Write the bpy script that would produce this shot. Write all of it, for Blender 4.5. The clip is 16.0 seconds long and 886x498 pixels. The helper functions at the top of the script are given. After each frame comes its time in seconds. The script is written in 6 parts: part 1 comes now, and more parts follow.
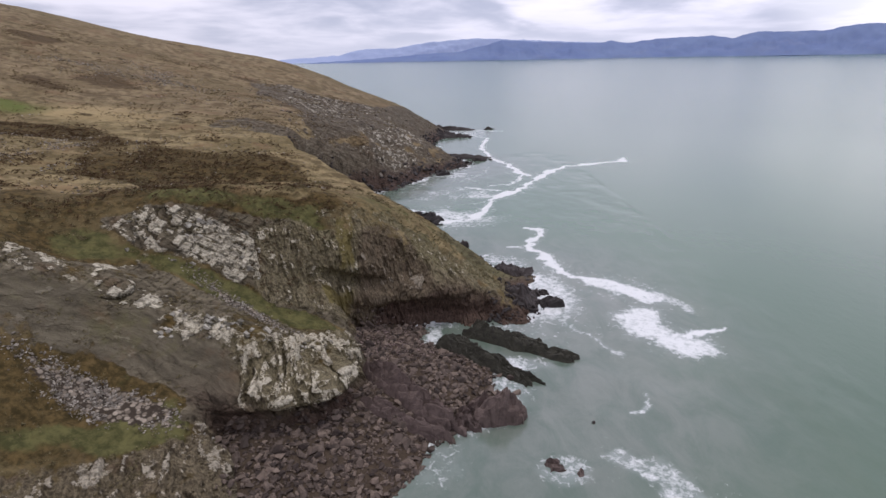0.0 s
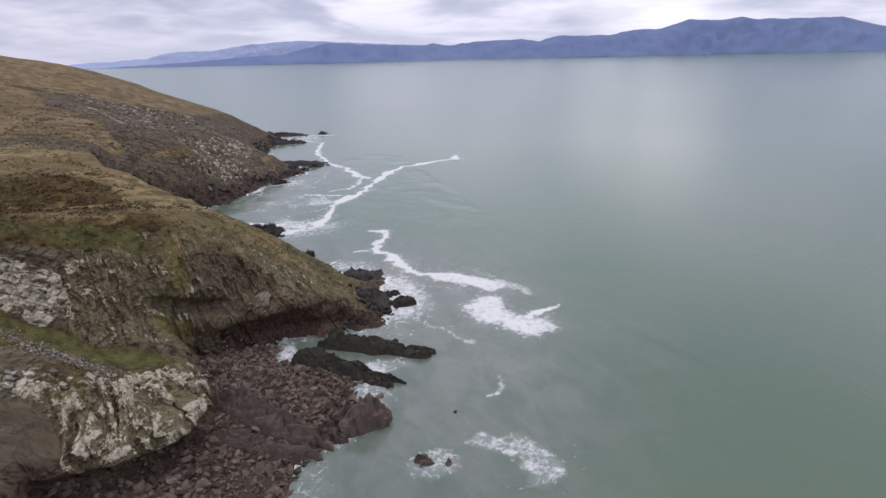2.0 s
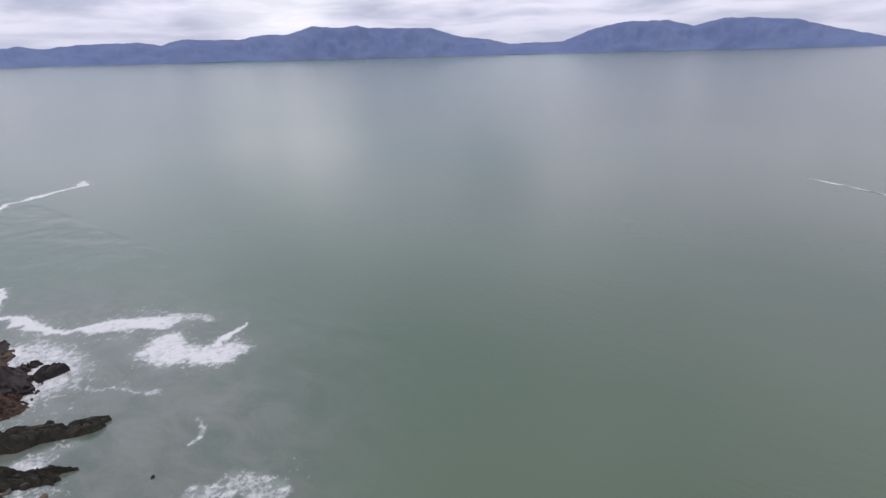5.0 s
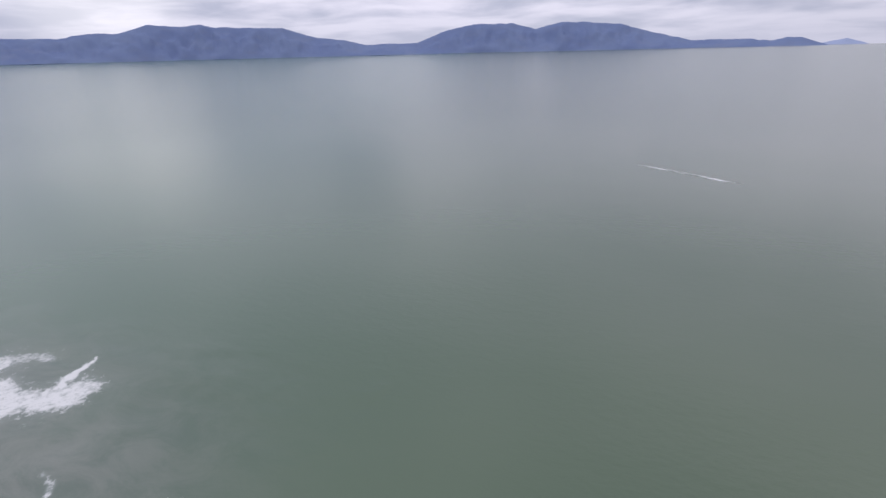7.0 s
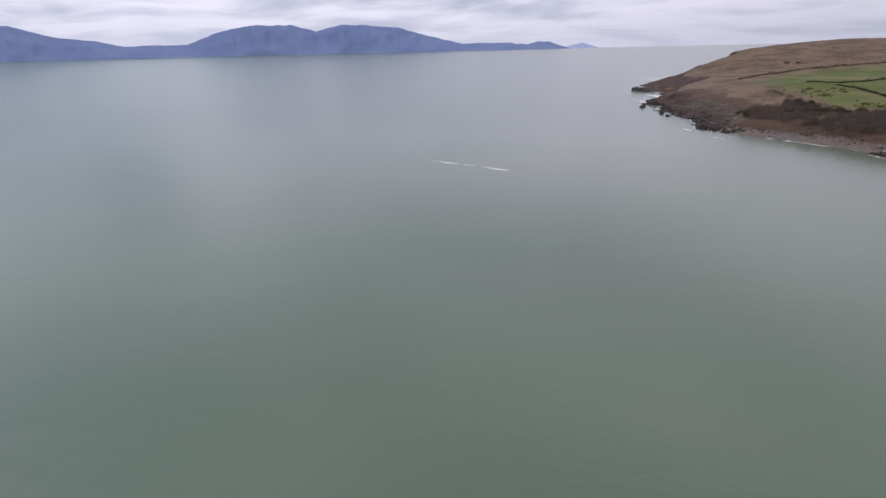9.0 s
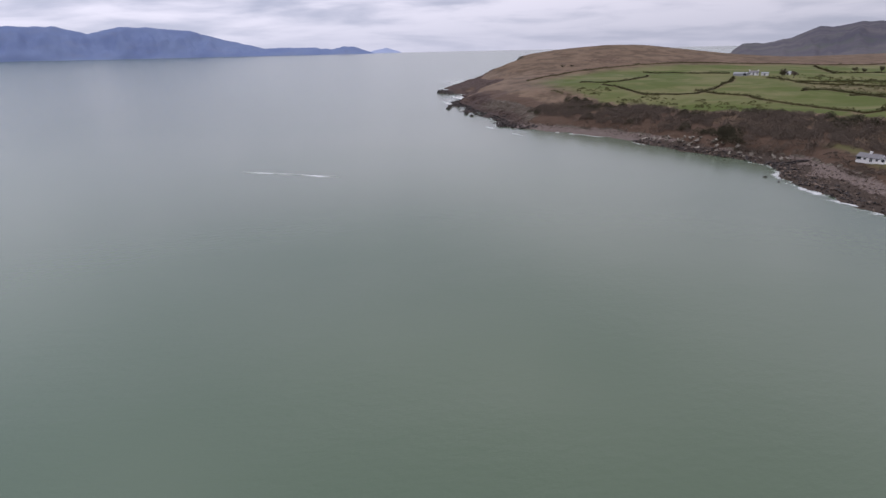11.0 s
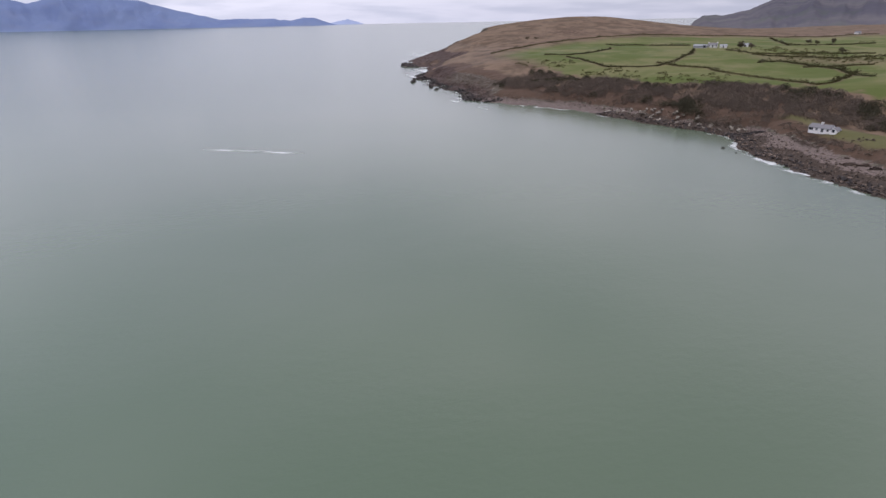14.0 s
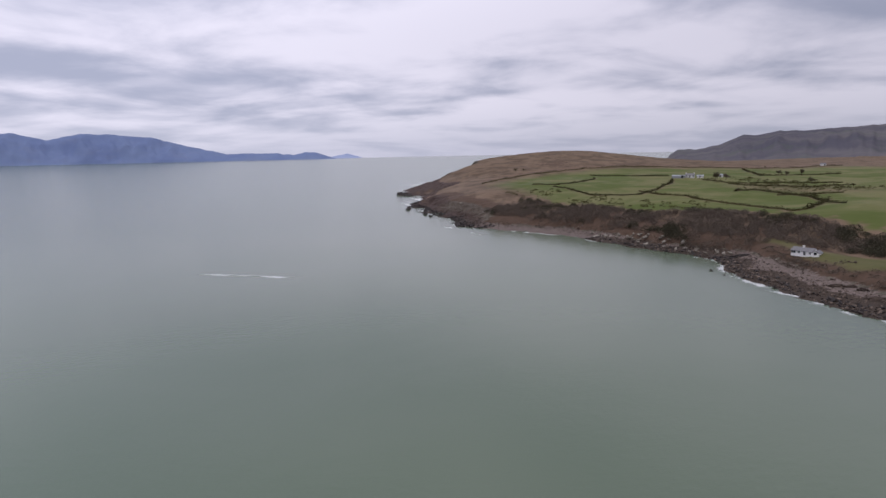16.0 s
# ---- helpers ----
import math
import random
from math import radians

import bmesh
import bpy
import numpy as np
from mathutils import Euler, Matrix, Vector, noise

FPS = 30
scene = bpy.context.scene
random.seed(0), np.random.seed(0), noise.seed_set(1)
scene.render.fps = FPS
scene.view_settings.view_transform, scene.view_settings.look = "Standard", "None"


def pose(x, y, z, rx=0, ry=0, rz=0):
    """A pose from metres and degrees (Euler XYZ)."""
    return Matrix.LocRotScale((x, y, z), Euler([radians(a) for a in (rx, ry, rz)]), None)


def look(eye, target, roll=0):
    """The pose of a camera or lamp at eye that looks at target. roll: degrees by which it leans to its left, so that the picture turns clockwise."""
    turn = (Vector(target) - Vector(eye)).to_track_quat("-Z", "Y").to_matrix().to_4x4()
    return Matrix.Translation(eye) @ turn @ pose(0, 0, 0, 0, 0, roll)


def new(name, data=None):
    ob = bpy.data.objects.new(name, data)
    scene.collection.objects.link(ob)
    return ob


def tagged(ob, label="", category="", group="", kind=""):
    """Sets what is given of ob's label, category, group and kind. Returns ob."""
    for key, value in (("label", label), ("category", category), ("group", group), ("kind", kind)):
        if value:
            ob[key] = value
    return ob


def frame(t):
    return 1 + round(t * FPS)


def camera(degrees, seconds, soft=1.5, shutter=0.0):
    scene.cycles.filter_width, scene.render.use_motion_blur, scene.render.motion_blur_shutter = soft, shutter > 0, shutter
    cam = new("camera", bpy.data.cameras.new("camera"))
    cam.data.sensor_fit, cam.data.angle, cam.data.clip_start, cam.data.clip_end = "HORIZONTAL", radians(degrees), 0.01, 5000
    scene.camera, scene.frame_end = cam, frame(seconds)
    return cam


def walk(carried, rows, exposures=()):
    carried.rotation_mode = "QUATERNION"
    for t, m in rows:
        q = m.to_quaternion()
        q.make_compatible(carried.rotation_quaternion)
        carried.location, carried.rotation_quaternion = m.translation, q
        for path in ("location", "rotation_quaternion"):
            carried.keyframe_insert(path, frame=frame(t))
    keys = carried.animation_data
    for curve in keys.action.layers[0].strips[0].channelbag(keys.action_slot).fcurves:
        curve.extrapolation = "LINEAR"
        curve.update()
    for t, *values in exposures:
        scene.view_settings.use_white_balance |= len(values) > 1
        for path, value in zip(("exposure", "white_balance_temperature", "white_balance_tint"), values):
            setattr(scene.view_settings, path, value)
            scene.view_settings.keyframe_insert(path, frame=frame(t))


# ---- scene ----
cam = camera(78.8, 16.0)
PATH = [
    (0, (0.00, 0.00, 50.00), (-0.00, 94.28, 16.66), -1.06),
    (0.5, (0.00, 0.00, 50.03), (-0.53, 94.33, 16.85), -1.15),
    (1, (0.00, 0.00, 50.12), (6.39, 94.12, 16.95), -1.34),
    (1.5, (0.00, 0.00, 50.26), (16.87, 92.74, 16.86), -1.24),
    (2, (0.00, 0.00, 50.42), (27.70, 90.05, 16.89), -1.38),
    (2.5, (0.00, 0.00, 50.60), (36.68, 86.74, 16.97), -1.38),
    (3, (0.00, 0.00, 50.78), (46.17, 82.02, 17.00), -1.48),
    (3.5, (0.00, 0.00, 50.94), (54.72, 76.55, 17.10), -1.35),
    (4, (0.00, 0.00, 51.08), (61.58, 71.10, 17.11), -1.42),
    (4.5, (0.00, 0.00, 51.17), (69.02, 63.85, 17.12), -1.50),
    (4.7, (0.00, 0.00, 51.17), (71.59, 60.93, 17.08), -1.49),
    (6.8, (0.00, 0.00, 51.20), (85.07, 39.67, 16.70), -1.39),
    (7, (0.00, 0.00, 51.20), (86.28, 36.93, 16.68), -1.38),
    (7.5, (0.00, 0.00, 51.20), (88.92, 29.73, 16.42), -1.11),
    (8, (0.00, 0.00, 51.20), (91.41, 20.82, 16.42), -1.25),
    (8.5, (0.00, 0.00, 51.20), (93.01, 11.74, 16.39), -1.28),
    (9, (0.00, 0.00, 51.20), (93.67, 2.90, 16.31), -1.27),
    (9.5, (0.00, 0.00, 51.20), (93.43, -7.16, 16.27), -1.25),
    (10, (0.00, 0.00, 51.20), (92.41, -15.42, 16.24), -1.24),
    (10.2, (0.00, 0.00, 51.20), (91.76, -19.00, 16.27), -1.23),
    (12.3, (0.00, 0.00, 51.20), (88.28, -31.70, 16.53), -1.13),
    (12.5, (0.00, 0.00, 51.20), (88.17, -32.01, 16.54), -1.12),
    (13, (0.00, 0.00, 51.20), (87.96, -32.74, 16.69), -1.21),
    (13.5, (0.00, 0.00, 51.20), (87.12, -33.05, 14.90), -1.13),
    (14, (0.00, 0.00, 51.20), (85.90, -33.03, 12.09), -1.11),
    (14.5, (0.00, 0.00, 51.20), (85.56, -33.30, 11.58), -1.19),
    (15, (0.00, 0.00, 51.20), (86.63, -34.07, 14.66), -1.18),
    (15.5, (0.00, 0.00, 51.20), (89.47, -35.61, 24.24), -1.18),
    (16, (0.00, 0.00, 51.20), (91.34, -36.80, 33.81), -1.16),
]
walk(cam, [(t, look(eye, target, roll)) for t, eye, target, roll in PATH],
     exposures=[(0, 0.22), (2.5, 0.10), (4.5, 0.02), (7, -0.05), (10, 0.08), (12.5, 0.06), (13.5, 0.16), (14.0, 0.26), (14.5, 0.36), (15.0, 0.28), (15.5, 0.14), (16, -0.07)])

EYE_Z = 50.0

# ---- sky and sun: bright overcast with a brighter break low over the bay ----
SUN_AZ, SUN_EL = -37.0, 74.0
world = bpy.data.worlds.new("overcast_sky")
scene.world = world
world.use_nodes = True


class Net:
    """Short hand for wiring a node tree."""

    def __init__(self, tree):
        self.tree = tree
        tree.nodes.clear()

    def add(self, kind, **props):
        n = self.tree.nodes.new(kind)
        for key, value in props.items():
            if key == "data_type":
                n.data_type = value
            elif key == "operation":
                n.operation = value
            elif key == "blend_type":
                n.blend_type = value
            elif key == "attribute_name":
                n.attribute_name = value
            elif key == "sky_type":
                n.sky_type = value
            elif key == "feature":
                n.feature = value
            elif key == "clamp":
                n.use_clamp = value
        return n

    def put(self, sock, value):
        if hasattr(value, "is_linked"):
            self.tree.links.new(value, sock)
        else:
            sock.default_value = value

    def math(self, op, a, b=0.0, clamp=False):
        n = self.add("ShaderNodeMath", operation=op, clamp=clamp)
        self.put(n.inputs[0], a)
        self.put(n.inputs[1], b)
        return n.outputs[0]

    def mix(self, fac, a, b, blend="MIX"):
        n = self.add("ShaderNodeMix", data_type="RGBA", blend_type=blend)
        self.put(n.inputs[0], fac)
        self.put(n.inputs[6], a if hasattr(a, "is_linked") else (*a, 1.0))
        self.put(n.inputs[7], b if hasattr(b, "is_linked") else (*b, 1.0))
        return n.outputs[2]

    def noise(self, vec, scale, detail=4.0, rough=0.55, distort=0.0):
        n = self.add("ShaderNodeTexNoise")
        if vec is not None:
            self.put(n.inputs["Vector"], vec)
        self.put(n.inputs["Scale"], scale)
        self.put(n.inputs["Detail"], detail)
        self.put(n.inputs["Roughness"], rough)
        self.put(n.inputs["Distortion"], distort)
        return n.outputs[0]

    def ramp(self, fac, low, high):
        n = self.add("ShaderNodeMapRange")
        n.interpolation_type = "SMOOTHSTEP"
        self.put(n.inputs[0], fac)
        self.put(n.inputs[1], low)
        self.put(n.inputs[2], high)
        return n.outputs[0]

    def scaled(self, vec, sx, sy, sz, rot=(0, 0, 0)):
        n = self.add("ShaderNodeMapping")
        self.put(n.inputs["Vector"], vec)
        n.inputs["Scale"].default_value = (sx, sy, sz)
        n.inputs["Rotation"].default_value = rot
        return n.outputs[0]

    def attr(self, name):
        return self.add("ShaderNodeAttribute", attribute_name=name).outputs["Fac"]


def sky():
    w = Net(world.node_tree)
    out = w.add("ShaderNodeOutputWorld")
    bg = w.add("ShaderNodeBackground")
    ray = w.add("ShaderNodeTexCoord").outputs["Generated"]
    sep = w.add("ShaderNodeSeparateXYZ")
    w.put(sep.inputs[0], ray)
    up = w.math("MAXIMUM", sep.outputs[2], 0.0)
    # the cloud deck: directions laid on a flat ceiling
    k = w.math("DIVIDE", 1.0, w.math("ADD", up, 0.12))
    flat = w.add("ShaderNodeCombineXYZ")
    w.put(flat.inputs[0], w.math("MULTIPLY", sep.outputs[0], k))
    w.put(flat.inputs[1], w.math("MULTIPLY", sep.outputs[1], k))
    turned = w.scaled(flat.outputs[0], 1.0, 1.0, 1.0, (0, 0, radians(20)))
    big = w.noise(w.scaled(turned, 0.42, 0.30, 1.0), 1.25, 3.0, 0.5, 0.8)
    fine = w.noise(w.scaled(turned, 0.8, 0.7, 1.0), 1.6, 6.0, 0.55, 0.3)
    cloud = w.math("ADD", w.math("MULTIPLY", big, 0.58), w.math("MULTIPLY", fine, 0.42))
    grey = w.mix(w.ramp(cloud, 0.38, 0.60), CLOUD_DARK, CLOUD_LIGHT)
    # paler, bluer band close to the horizon
    low = w.ramp(up, 0.0, 0.10)
    grey = w.mix(low, w.mix(0.72, grey, HORIZON), grey)
    # an overcast sky brightens towards the zenith
    lift = w.add("ShaderNodeVectorMath", operation="SCALE")
    w.put(lift.inputs[0], grey)
    w.put(lift.inputs[3], w.math("ADD", 1.0, w.math("MULTIPLY", w.ramp(up, 0.14, 0.50), 0.38)))
    grey = lift.outputs[0]
    # brighter break towards the sun
    a, e = radians(SUN_AZ), radians(8.0)
    aim = w.add("ShaderNodeVectorMath", operation="DOT_PRODUCT")
    w.put(aim.inputs[0], ray)
    aim.inputs[1].default_value = (-math.sin(a) * math.cos(e), math.cos(a) * math.cos(e), math.sin(e))
    glow = w.ramp(aim.outputs["Value"], 0.987, 1.0)
    grey = w.mix(w.math("MULTIPLY", glow, 0.20), grey, (2.1, 2.0, 1.95))
    # the cloud is thinner on the sun's side
    side = w.add("ShaderNodeVectorMath", operation="DOT_PRODUCT")
    w.put(side.inputs[0], ray)
    side.inputs[1].default_value = (math.sin(radians(45)), math.cos(radians(45)), 0.0)
    shade = w.math("ADD", 0.80, w.math("MULTIPLY", w.ramp(side.outputs["Value"], -0.3, 1.0), 0.30))
    dim = w.add("ShaderNodeVectorMath", operation="SCALE")
    w.put(dim.inputs[0], grey)
    w.put(dim.inputs[3], shade)
    grey = dim.outputs[0]
    nish = w.add("ShaderNodeTexSky", sky_type="NISHITA")
    nish.sun_disc = False
    nish.sun_elevation, nish.sun_rotation = radians(SUN_EL), radians(-SUN_AZ)
    blue = w.mix(1.0, nish.outputs[0], (0.1, 0.1, 0.1), "MULTIPLY")
    w.put(bg.inputs[0], w.mix(0.93, blue, grey))
    bg.inputs[1].default_value = 1.0
    w.put(out.inputs[0], bg.outputs[0])


CLOUD_DARK, CLOUD_LIGHT, HORIZON = (0.42, 0.44, 0.590), (0.87, 0.835, 0.99), (0.56, 0.575, 0.73)
sky()
lamp = bpy.data.lights.new("sun_through_cloud", "SUN")
lamp.energy, lamp.angle, lamp.color = 0.85, radians(25), (1.0, 0.95, 0.88)
sun = new("sun_through_cloud", lamp)
_a, _e = radians(SUN_AZ), radians(SUN_EL)
sun.matrix_world = look((-math.sin(_a) * math.cos(_e) * 900, math.cos(_a) * math.cos(_e) * 900, math.sin(_e) * 900), (0, 0, 0))

# ---- materials ----
def material(name):
    m = bpy.data.materials.new(name)
    m.use_nodes = True
    n = Net(m.node_tree)
    out, bsdf = n.add("ShaderNodeOutputMaterial"), n.add("ShaderNodeBsdfPrincipled")
    n.put(out.inputs[0], bsdf.outputs[0])
    return m, n, bsdf


def relief(n, bsdf, height, strength, distance):
    b = n.add("ShaderNodeBump")
    b.inputs["Strength"].default_value, b.inputs["Distance"].default_value = strength, distance
    n.put(b.inputs["Height"], height)
    n.put(bsdf.inputs["Normal"], b.outputs[0])


def place(n):
    return n.add("ShaderNodeTexCoord").outputs["Object"]


def blocks(n, p, wob, amount, size, stretch):
    """Jointed blocks along the dipping beds: three random tones for each, and the nearness of a joint."""
    bed = n.scaled(n.scaled(p, 1.0, 1.0, 1.0, (radians(8), radians(-27), radians(-14))), *stretch)
    moved = n.add("ShaderNodeVectorMath", operation="MULTIPLY_ADD")
    n.put(moved.inputs[0], wob)
    moved.inputs[1].default_value = (amount, amount, amount)
    n.put(moved.inputs[2], bed)
    f1, f2 = n.add("ShaderNodeTexVoronoi"), n.add("ShaderNodeTexVoronoi", feature="F2")
    for v in (f1, f2):
        n.put(v.inputs["Vector"], moved.outputs[0])
        v.distance = "CHEBYCHEV"
        v.inputs["Scale"].default_value = size
        v.inputs["Randomness"].default_value = 0.85
    tone = n.add("ShaderNodeSeparateColor")
    n.put(tone.inputs[0], f1.outputs["Color"])
    return tone.outputs, n.math("SUBTRACT", f2.outputs["Distance"], f1.outputs["Distance"])


def rock_colour(n, p, pale, wet):
    """Bedded sandstone: grey-brown slabs, bleached blocks with lichen, dark red-brown where the tide wets it."""
    wob = n.add("ShaderNodeTexNoise")
    n.put(wob.inputs["Vector"], p)
    wob.inputs["Scale"].default_value, wob.inputs["Detail"].default_value = 1.6, 5.0
    small, slit = blocks(n, p, wob.outputs[1], 0.45, 1.75, (0.7, 1.0, 1.6))
    bed = n.scaled(n.scaled(p, 1.0, 1.0, 1.0, (radians(8), radians(-27), radians(-14))), 0.22, 0.4, 2.4)
    pillar = n.scaled(n.scaled(p, 1.0, 1.0, 1.0, (0, radians(12), radians(-14))), 1.6, 1.2, 0.16)
    grain = n.add("ShaderNodeMix", data_type="VECTOR")
    n.put(grain.inputs[0], n.ramp(n.attr("upright"), 0.3, 0.7))
    n.put(grain.inputs[4], bed)
    n.put(grain.inputs[5], pillar)
    grain = grain.outputs[1]
    a, fleck = n.noise(grain, 0.9, 8.0, 0.70), n.noise(grain, 2.3, 7.0, 0.75, 0.4)
    block, chip = n.attr("block"), n.attr("chip")
    c = n.mix(n.ramp(a, 0.34, 0.66), (0.066, 0.056, 0.042), (0.200, 0.176, 0.136))
    c = n.mix(n.math("MULTIPLY", chip, 0.40), c, n.mix(block, (0.075, 0.064, 0.050), (0.185, 0.165, 0.132)))
    slab = n.mix(n.ramp(n.noise(bed, 0.55, 9.0, 0.72, 0.3), 0.36, 0.64), (0.066, 0.058, 0.046), (0.150, 0.134, 0.106))
    c = n.mix(n.math("MULTIPLY", n.attr("slab"), 0.75), c, slab)
    green = n.ramp(n.math("ADD", n.attr("moss"), n.math("MULTIPLY", n.math("SUBTRACT", n.noise(p, 0.35, 8.0, 0.74), 0.5), 1.6)), 0.32, 0.80)
    c = n.mix(n.math("MULTIPLY", green, 0.70), c, n.mix(fleck, (0.052, 0.052, 0.026), (0.190, 0.178, 0.096)))
    c = n.mix(n.math("MULTIPLY", n.attr("upright"), 0.6), c, n.mix(n.ramp(fleck, 0.38, 0.60), (0.062, 0.051, 0.035), (0.280, 0.250, 0.165)))
    rust = n.ramp(n.noise(n.scaled(p, 1.0, 1.0, 0.25), 0.22, 4.0, 0.6), 0.56, 0.70)
    c = n.mix(n.math("MULTIPLY", rust, 0.45), c, (0.13, 0.085, 0.055))
    # seepage leaves ochre streaks down the wall
    streak = n.noise(n.scaled(p, 1.0, 1.0, 0.12), 0.9, 5.0, 0.65)
    stain = n.ramp(n.math("ADD", n.attr("ochre"), n.math("MULTIPLY", n.math("SUBTRACT", streak, 0.5), 1.4)), 0.45, 0.80)
    c = n.mix(n.math("MULTIPLY", stain, 0.85), c, n.mix(streak, (0.095, 0.078, 0.032), (0.21, 0.18, 0.075)))
    # lichen and bleaching: crisp pale patches that keep to the blocks
    patchy = n.math("ADD", n.math("MULTIPLY", n.math("SUBTRACT", n.noise(p, 0.30, 6.0, 0.66), 0.5), 1.1), n.math("MULTIPLY", n.math("SUBTRACT", fleck, 0.5), 1.3))
    score = n.math("ADD", n.math("ADD", pale, patchy), n.math("ADD", n.math("MULTIPLY", n.math("SUBTRACT", block, 0.5), 0.85), n.math("ADD", n.math("MULTIPLY", n.math("SUBTRACT", chip, 0.5), 0.46), n.math("MULTIPLY", n.math("SUBTRACT", small[0], 0.5), 0.25))))
    spots = n.math("MULTIPLY", n.ramp(score, 0.57, 0.63), n.ramp(pale, 0.02, 0.2))
    c = n.mix(n.math("MULTIPLY", spots, 0.92), c, n.mix(n.ramp(n.math("ADD", n.math("MULTIPLY", n.noise(p, 1.8, 7.0, 0.74), 0.6), n.math("MULTIPLY", fleck, 0.4)), 0.36, 0.56), (0.165, 0.150, 0.120), (0.59, 0.56, 0.495)))
    thin = n.math("MULTIPLY", n.math("SUBTRACT", 1.0, n.ramp(slit, 0.0, 0.09)), n.ramp(n.noise(p, 0.5, 4.0), 0.45, 0.62))
    crack = n.math("MULTIPLY", n.math("MAXIMUM", n.attr("crack"), n.math("MULTIPLY", thin, 0.6)), n.ramp(n.noise(p, 0.8, 4.0, 0.6), 0.34, 0.60))
    c = n.mix(n.math("MULTIPLY", crack, 0.70), c, (0.034, 0.029, 0.022))
    dark = n.mix(n.ramp(fleck, 0.32, 0.68), (0.026, 0.019, 0.017), (0.128, 0.088, 0.074))
    height = n.math("ADD", n.math("MULTIPLY", a, 0.8), n.math("ADD", n.math("MULTIPLY", fleck, 0.5), n.math("MULTIPLY", small[1], 0.25)))
    return n.mix(wet, c, dark), n.math("SUBTRACT", height, n.math("MULTIPLY", crack, 0.7))


def ground_cover():
    m, n, bsdf = material("coastal_ground")
    p = place(n)
    rock, pale, wet = n.attr("rock"), n.attr("pale"), n.attr("wet")
    broad, mid, fine = n.noise(p, 0.035, 5.0, 0.6, 0.4), n.noise(p, 0.22, 5.0, 0.65), n.noise(p, 1.7, 5.0, 0.7)
    # winter moor: straw grass, dead bracken, olive turf
    moor = n.mix(n.ramp(mid, 0.40, 0.60), (0.108, 0.084, 0.045), (0.262, 0.212, 0.125))
    moor = n.mix(n.math("MULTIPLY", n.ramp(broad, 0.45, 0.60), 0.80), moor, n.mix(n.ramp(n.noise(p, 0.5, 6.0, 0.7), 0.35, 0.65), (0.085, 0.070, 0.034), (0.178, 0.142, 0.074)))
    moor = n.mix(n.math("MULTIPLY", n.ramp(fine, 0.50, 0.66), 0.6), moor, (0.072, 0.050, 0.026))
    rusty = n.math("MULTIPLY", n.ramp(n.noise(n.scaled(p, 1.0, 1.0, 0.4), 0.075, 6.0, 0.68), 0.53, 0.66), 0.65)
    moor = n.mix(rusty, moor, n.mix(fine, (0.110, 0.066, 0.036), (0.225, 0.145, 0.088)))
    straw = n.mix(fine, (0.24, 0.185, 0.10), (0.40, 0.32, 0.19))
    moor = n.mix(n.attr("straw"), moor, straw)
    moor = n.mix(n.math("MULTIPLY", n.attr("ruddy"), 0.85), moor, n.mix(n.ramp(n.noise(p, 0.045, 6.0, 0.62, 0.5), 0.36, 0.64), (0.100, 0.068, 0.047), (0.190, 0.130, 0.090)))
    heather = n.mix(n.ramp(n.noise(p, 0.9, 6.0, 0.7), 0.35, 0.68), (0.036, 0.028, 0.012), (0.118, 0.084, 0.038))
    heather = n.mix(n.attr("ruddy"), heather, n.mix(n.noise(p, 0.5, 6.0, 0.7), (0.042, 0.030, 0.022), (0.150, 0.097, 0.068)))
    dk = n.ramp(n.math("ADD", n.attr("dark"), n.math("MULTIPLY", n.math("SUBTRACT", mid, 0.5), 1.3)), 0.35, 0.62)
    moor = n.mix(dk, moor, heather)
    turf = n.mix(n.ramp(n.noise(p, 0.6, 5.0, 0.7), 0.35, 0.65), (0.050, 0.052, 0.022), (0.118, 0.114, 0.050))
    gr = n.ramp(n.math("ADD", n.attr("green"), n.math("MULTIPLY", n.math("SUBTRACT", mid, 0.5), 1.1)), 0.40, 0.66)
    moor = n.mix(gr, moor, turf)
    field = n.mix(n.ramp(n.noise(p, 0.016, 4.0, 0.6, 0.8), 0.40, 0.62), (0.086, 0.112, 0.027), (0.160, 0.158, 0.066))
    field = n.mix(n.math("MULTIPLY", n.ramp(fine, 0.45, 0.75), 0.4), field, (0.085, 0.10, 0.03))
    moor = n.mix(n.attr("field"), moor, field)
    # loose stone
    v = n.add("ShaderNodeTexVoronoi")
    n.put(v.inputs["Vector"], p)
    v.inputs["Scale"].default_value = 1.6
    stone = n.mix(v.outputs["Color"], (0.10, 0.082, 0.07), (0.40, 0.355, 0.32))
    stone = n.mix(n.ramp(v.outputs["Distance"], 0.38, 0.62), stone, (0.05, 0.04, 0.034))
    shingle = n.mix(n.ramp(n.noise(p, 1.4, 6.0, 0.75), 0.3, 0.7), (0.080, 0.062, 0.053), (0.245, 0.196, 0.172))
    weed = n.ramp(n.math("ADD", n.attr("weed"), n.math("MULTIPLY", n.math("SUBTRACT", n.noise(p, 0.3, 6.0, 0.7), 0.5), 1.5)), 0.35, 0.65)
    shingle = n.mix(weed, shingle, n.mix(n.noise(p, 1.1, 5.0, 0.7), (0.028, 0.022, 0.018), (0.10, 0.075, 0.058)))
    stone = n.mix(n.attr("shingle"), stone, shingle)
    sc = n.ramp(n.math("ADD", n.attr("scree"), n.math("MULTIPLY", n.math("SUBTRACT", n.noise(p, 0.8, 4.0, 0.7), 0.5), 1.4)), 0.45, 0.60)
    moor = n.mix(sc, moor, stone)
    rc, grain = rock_colour(n, p, pale, wet)
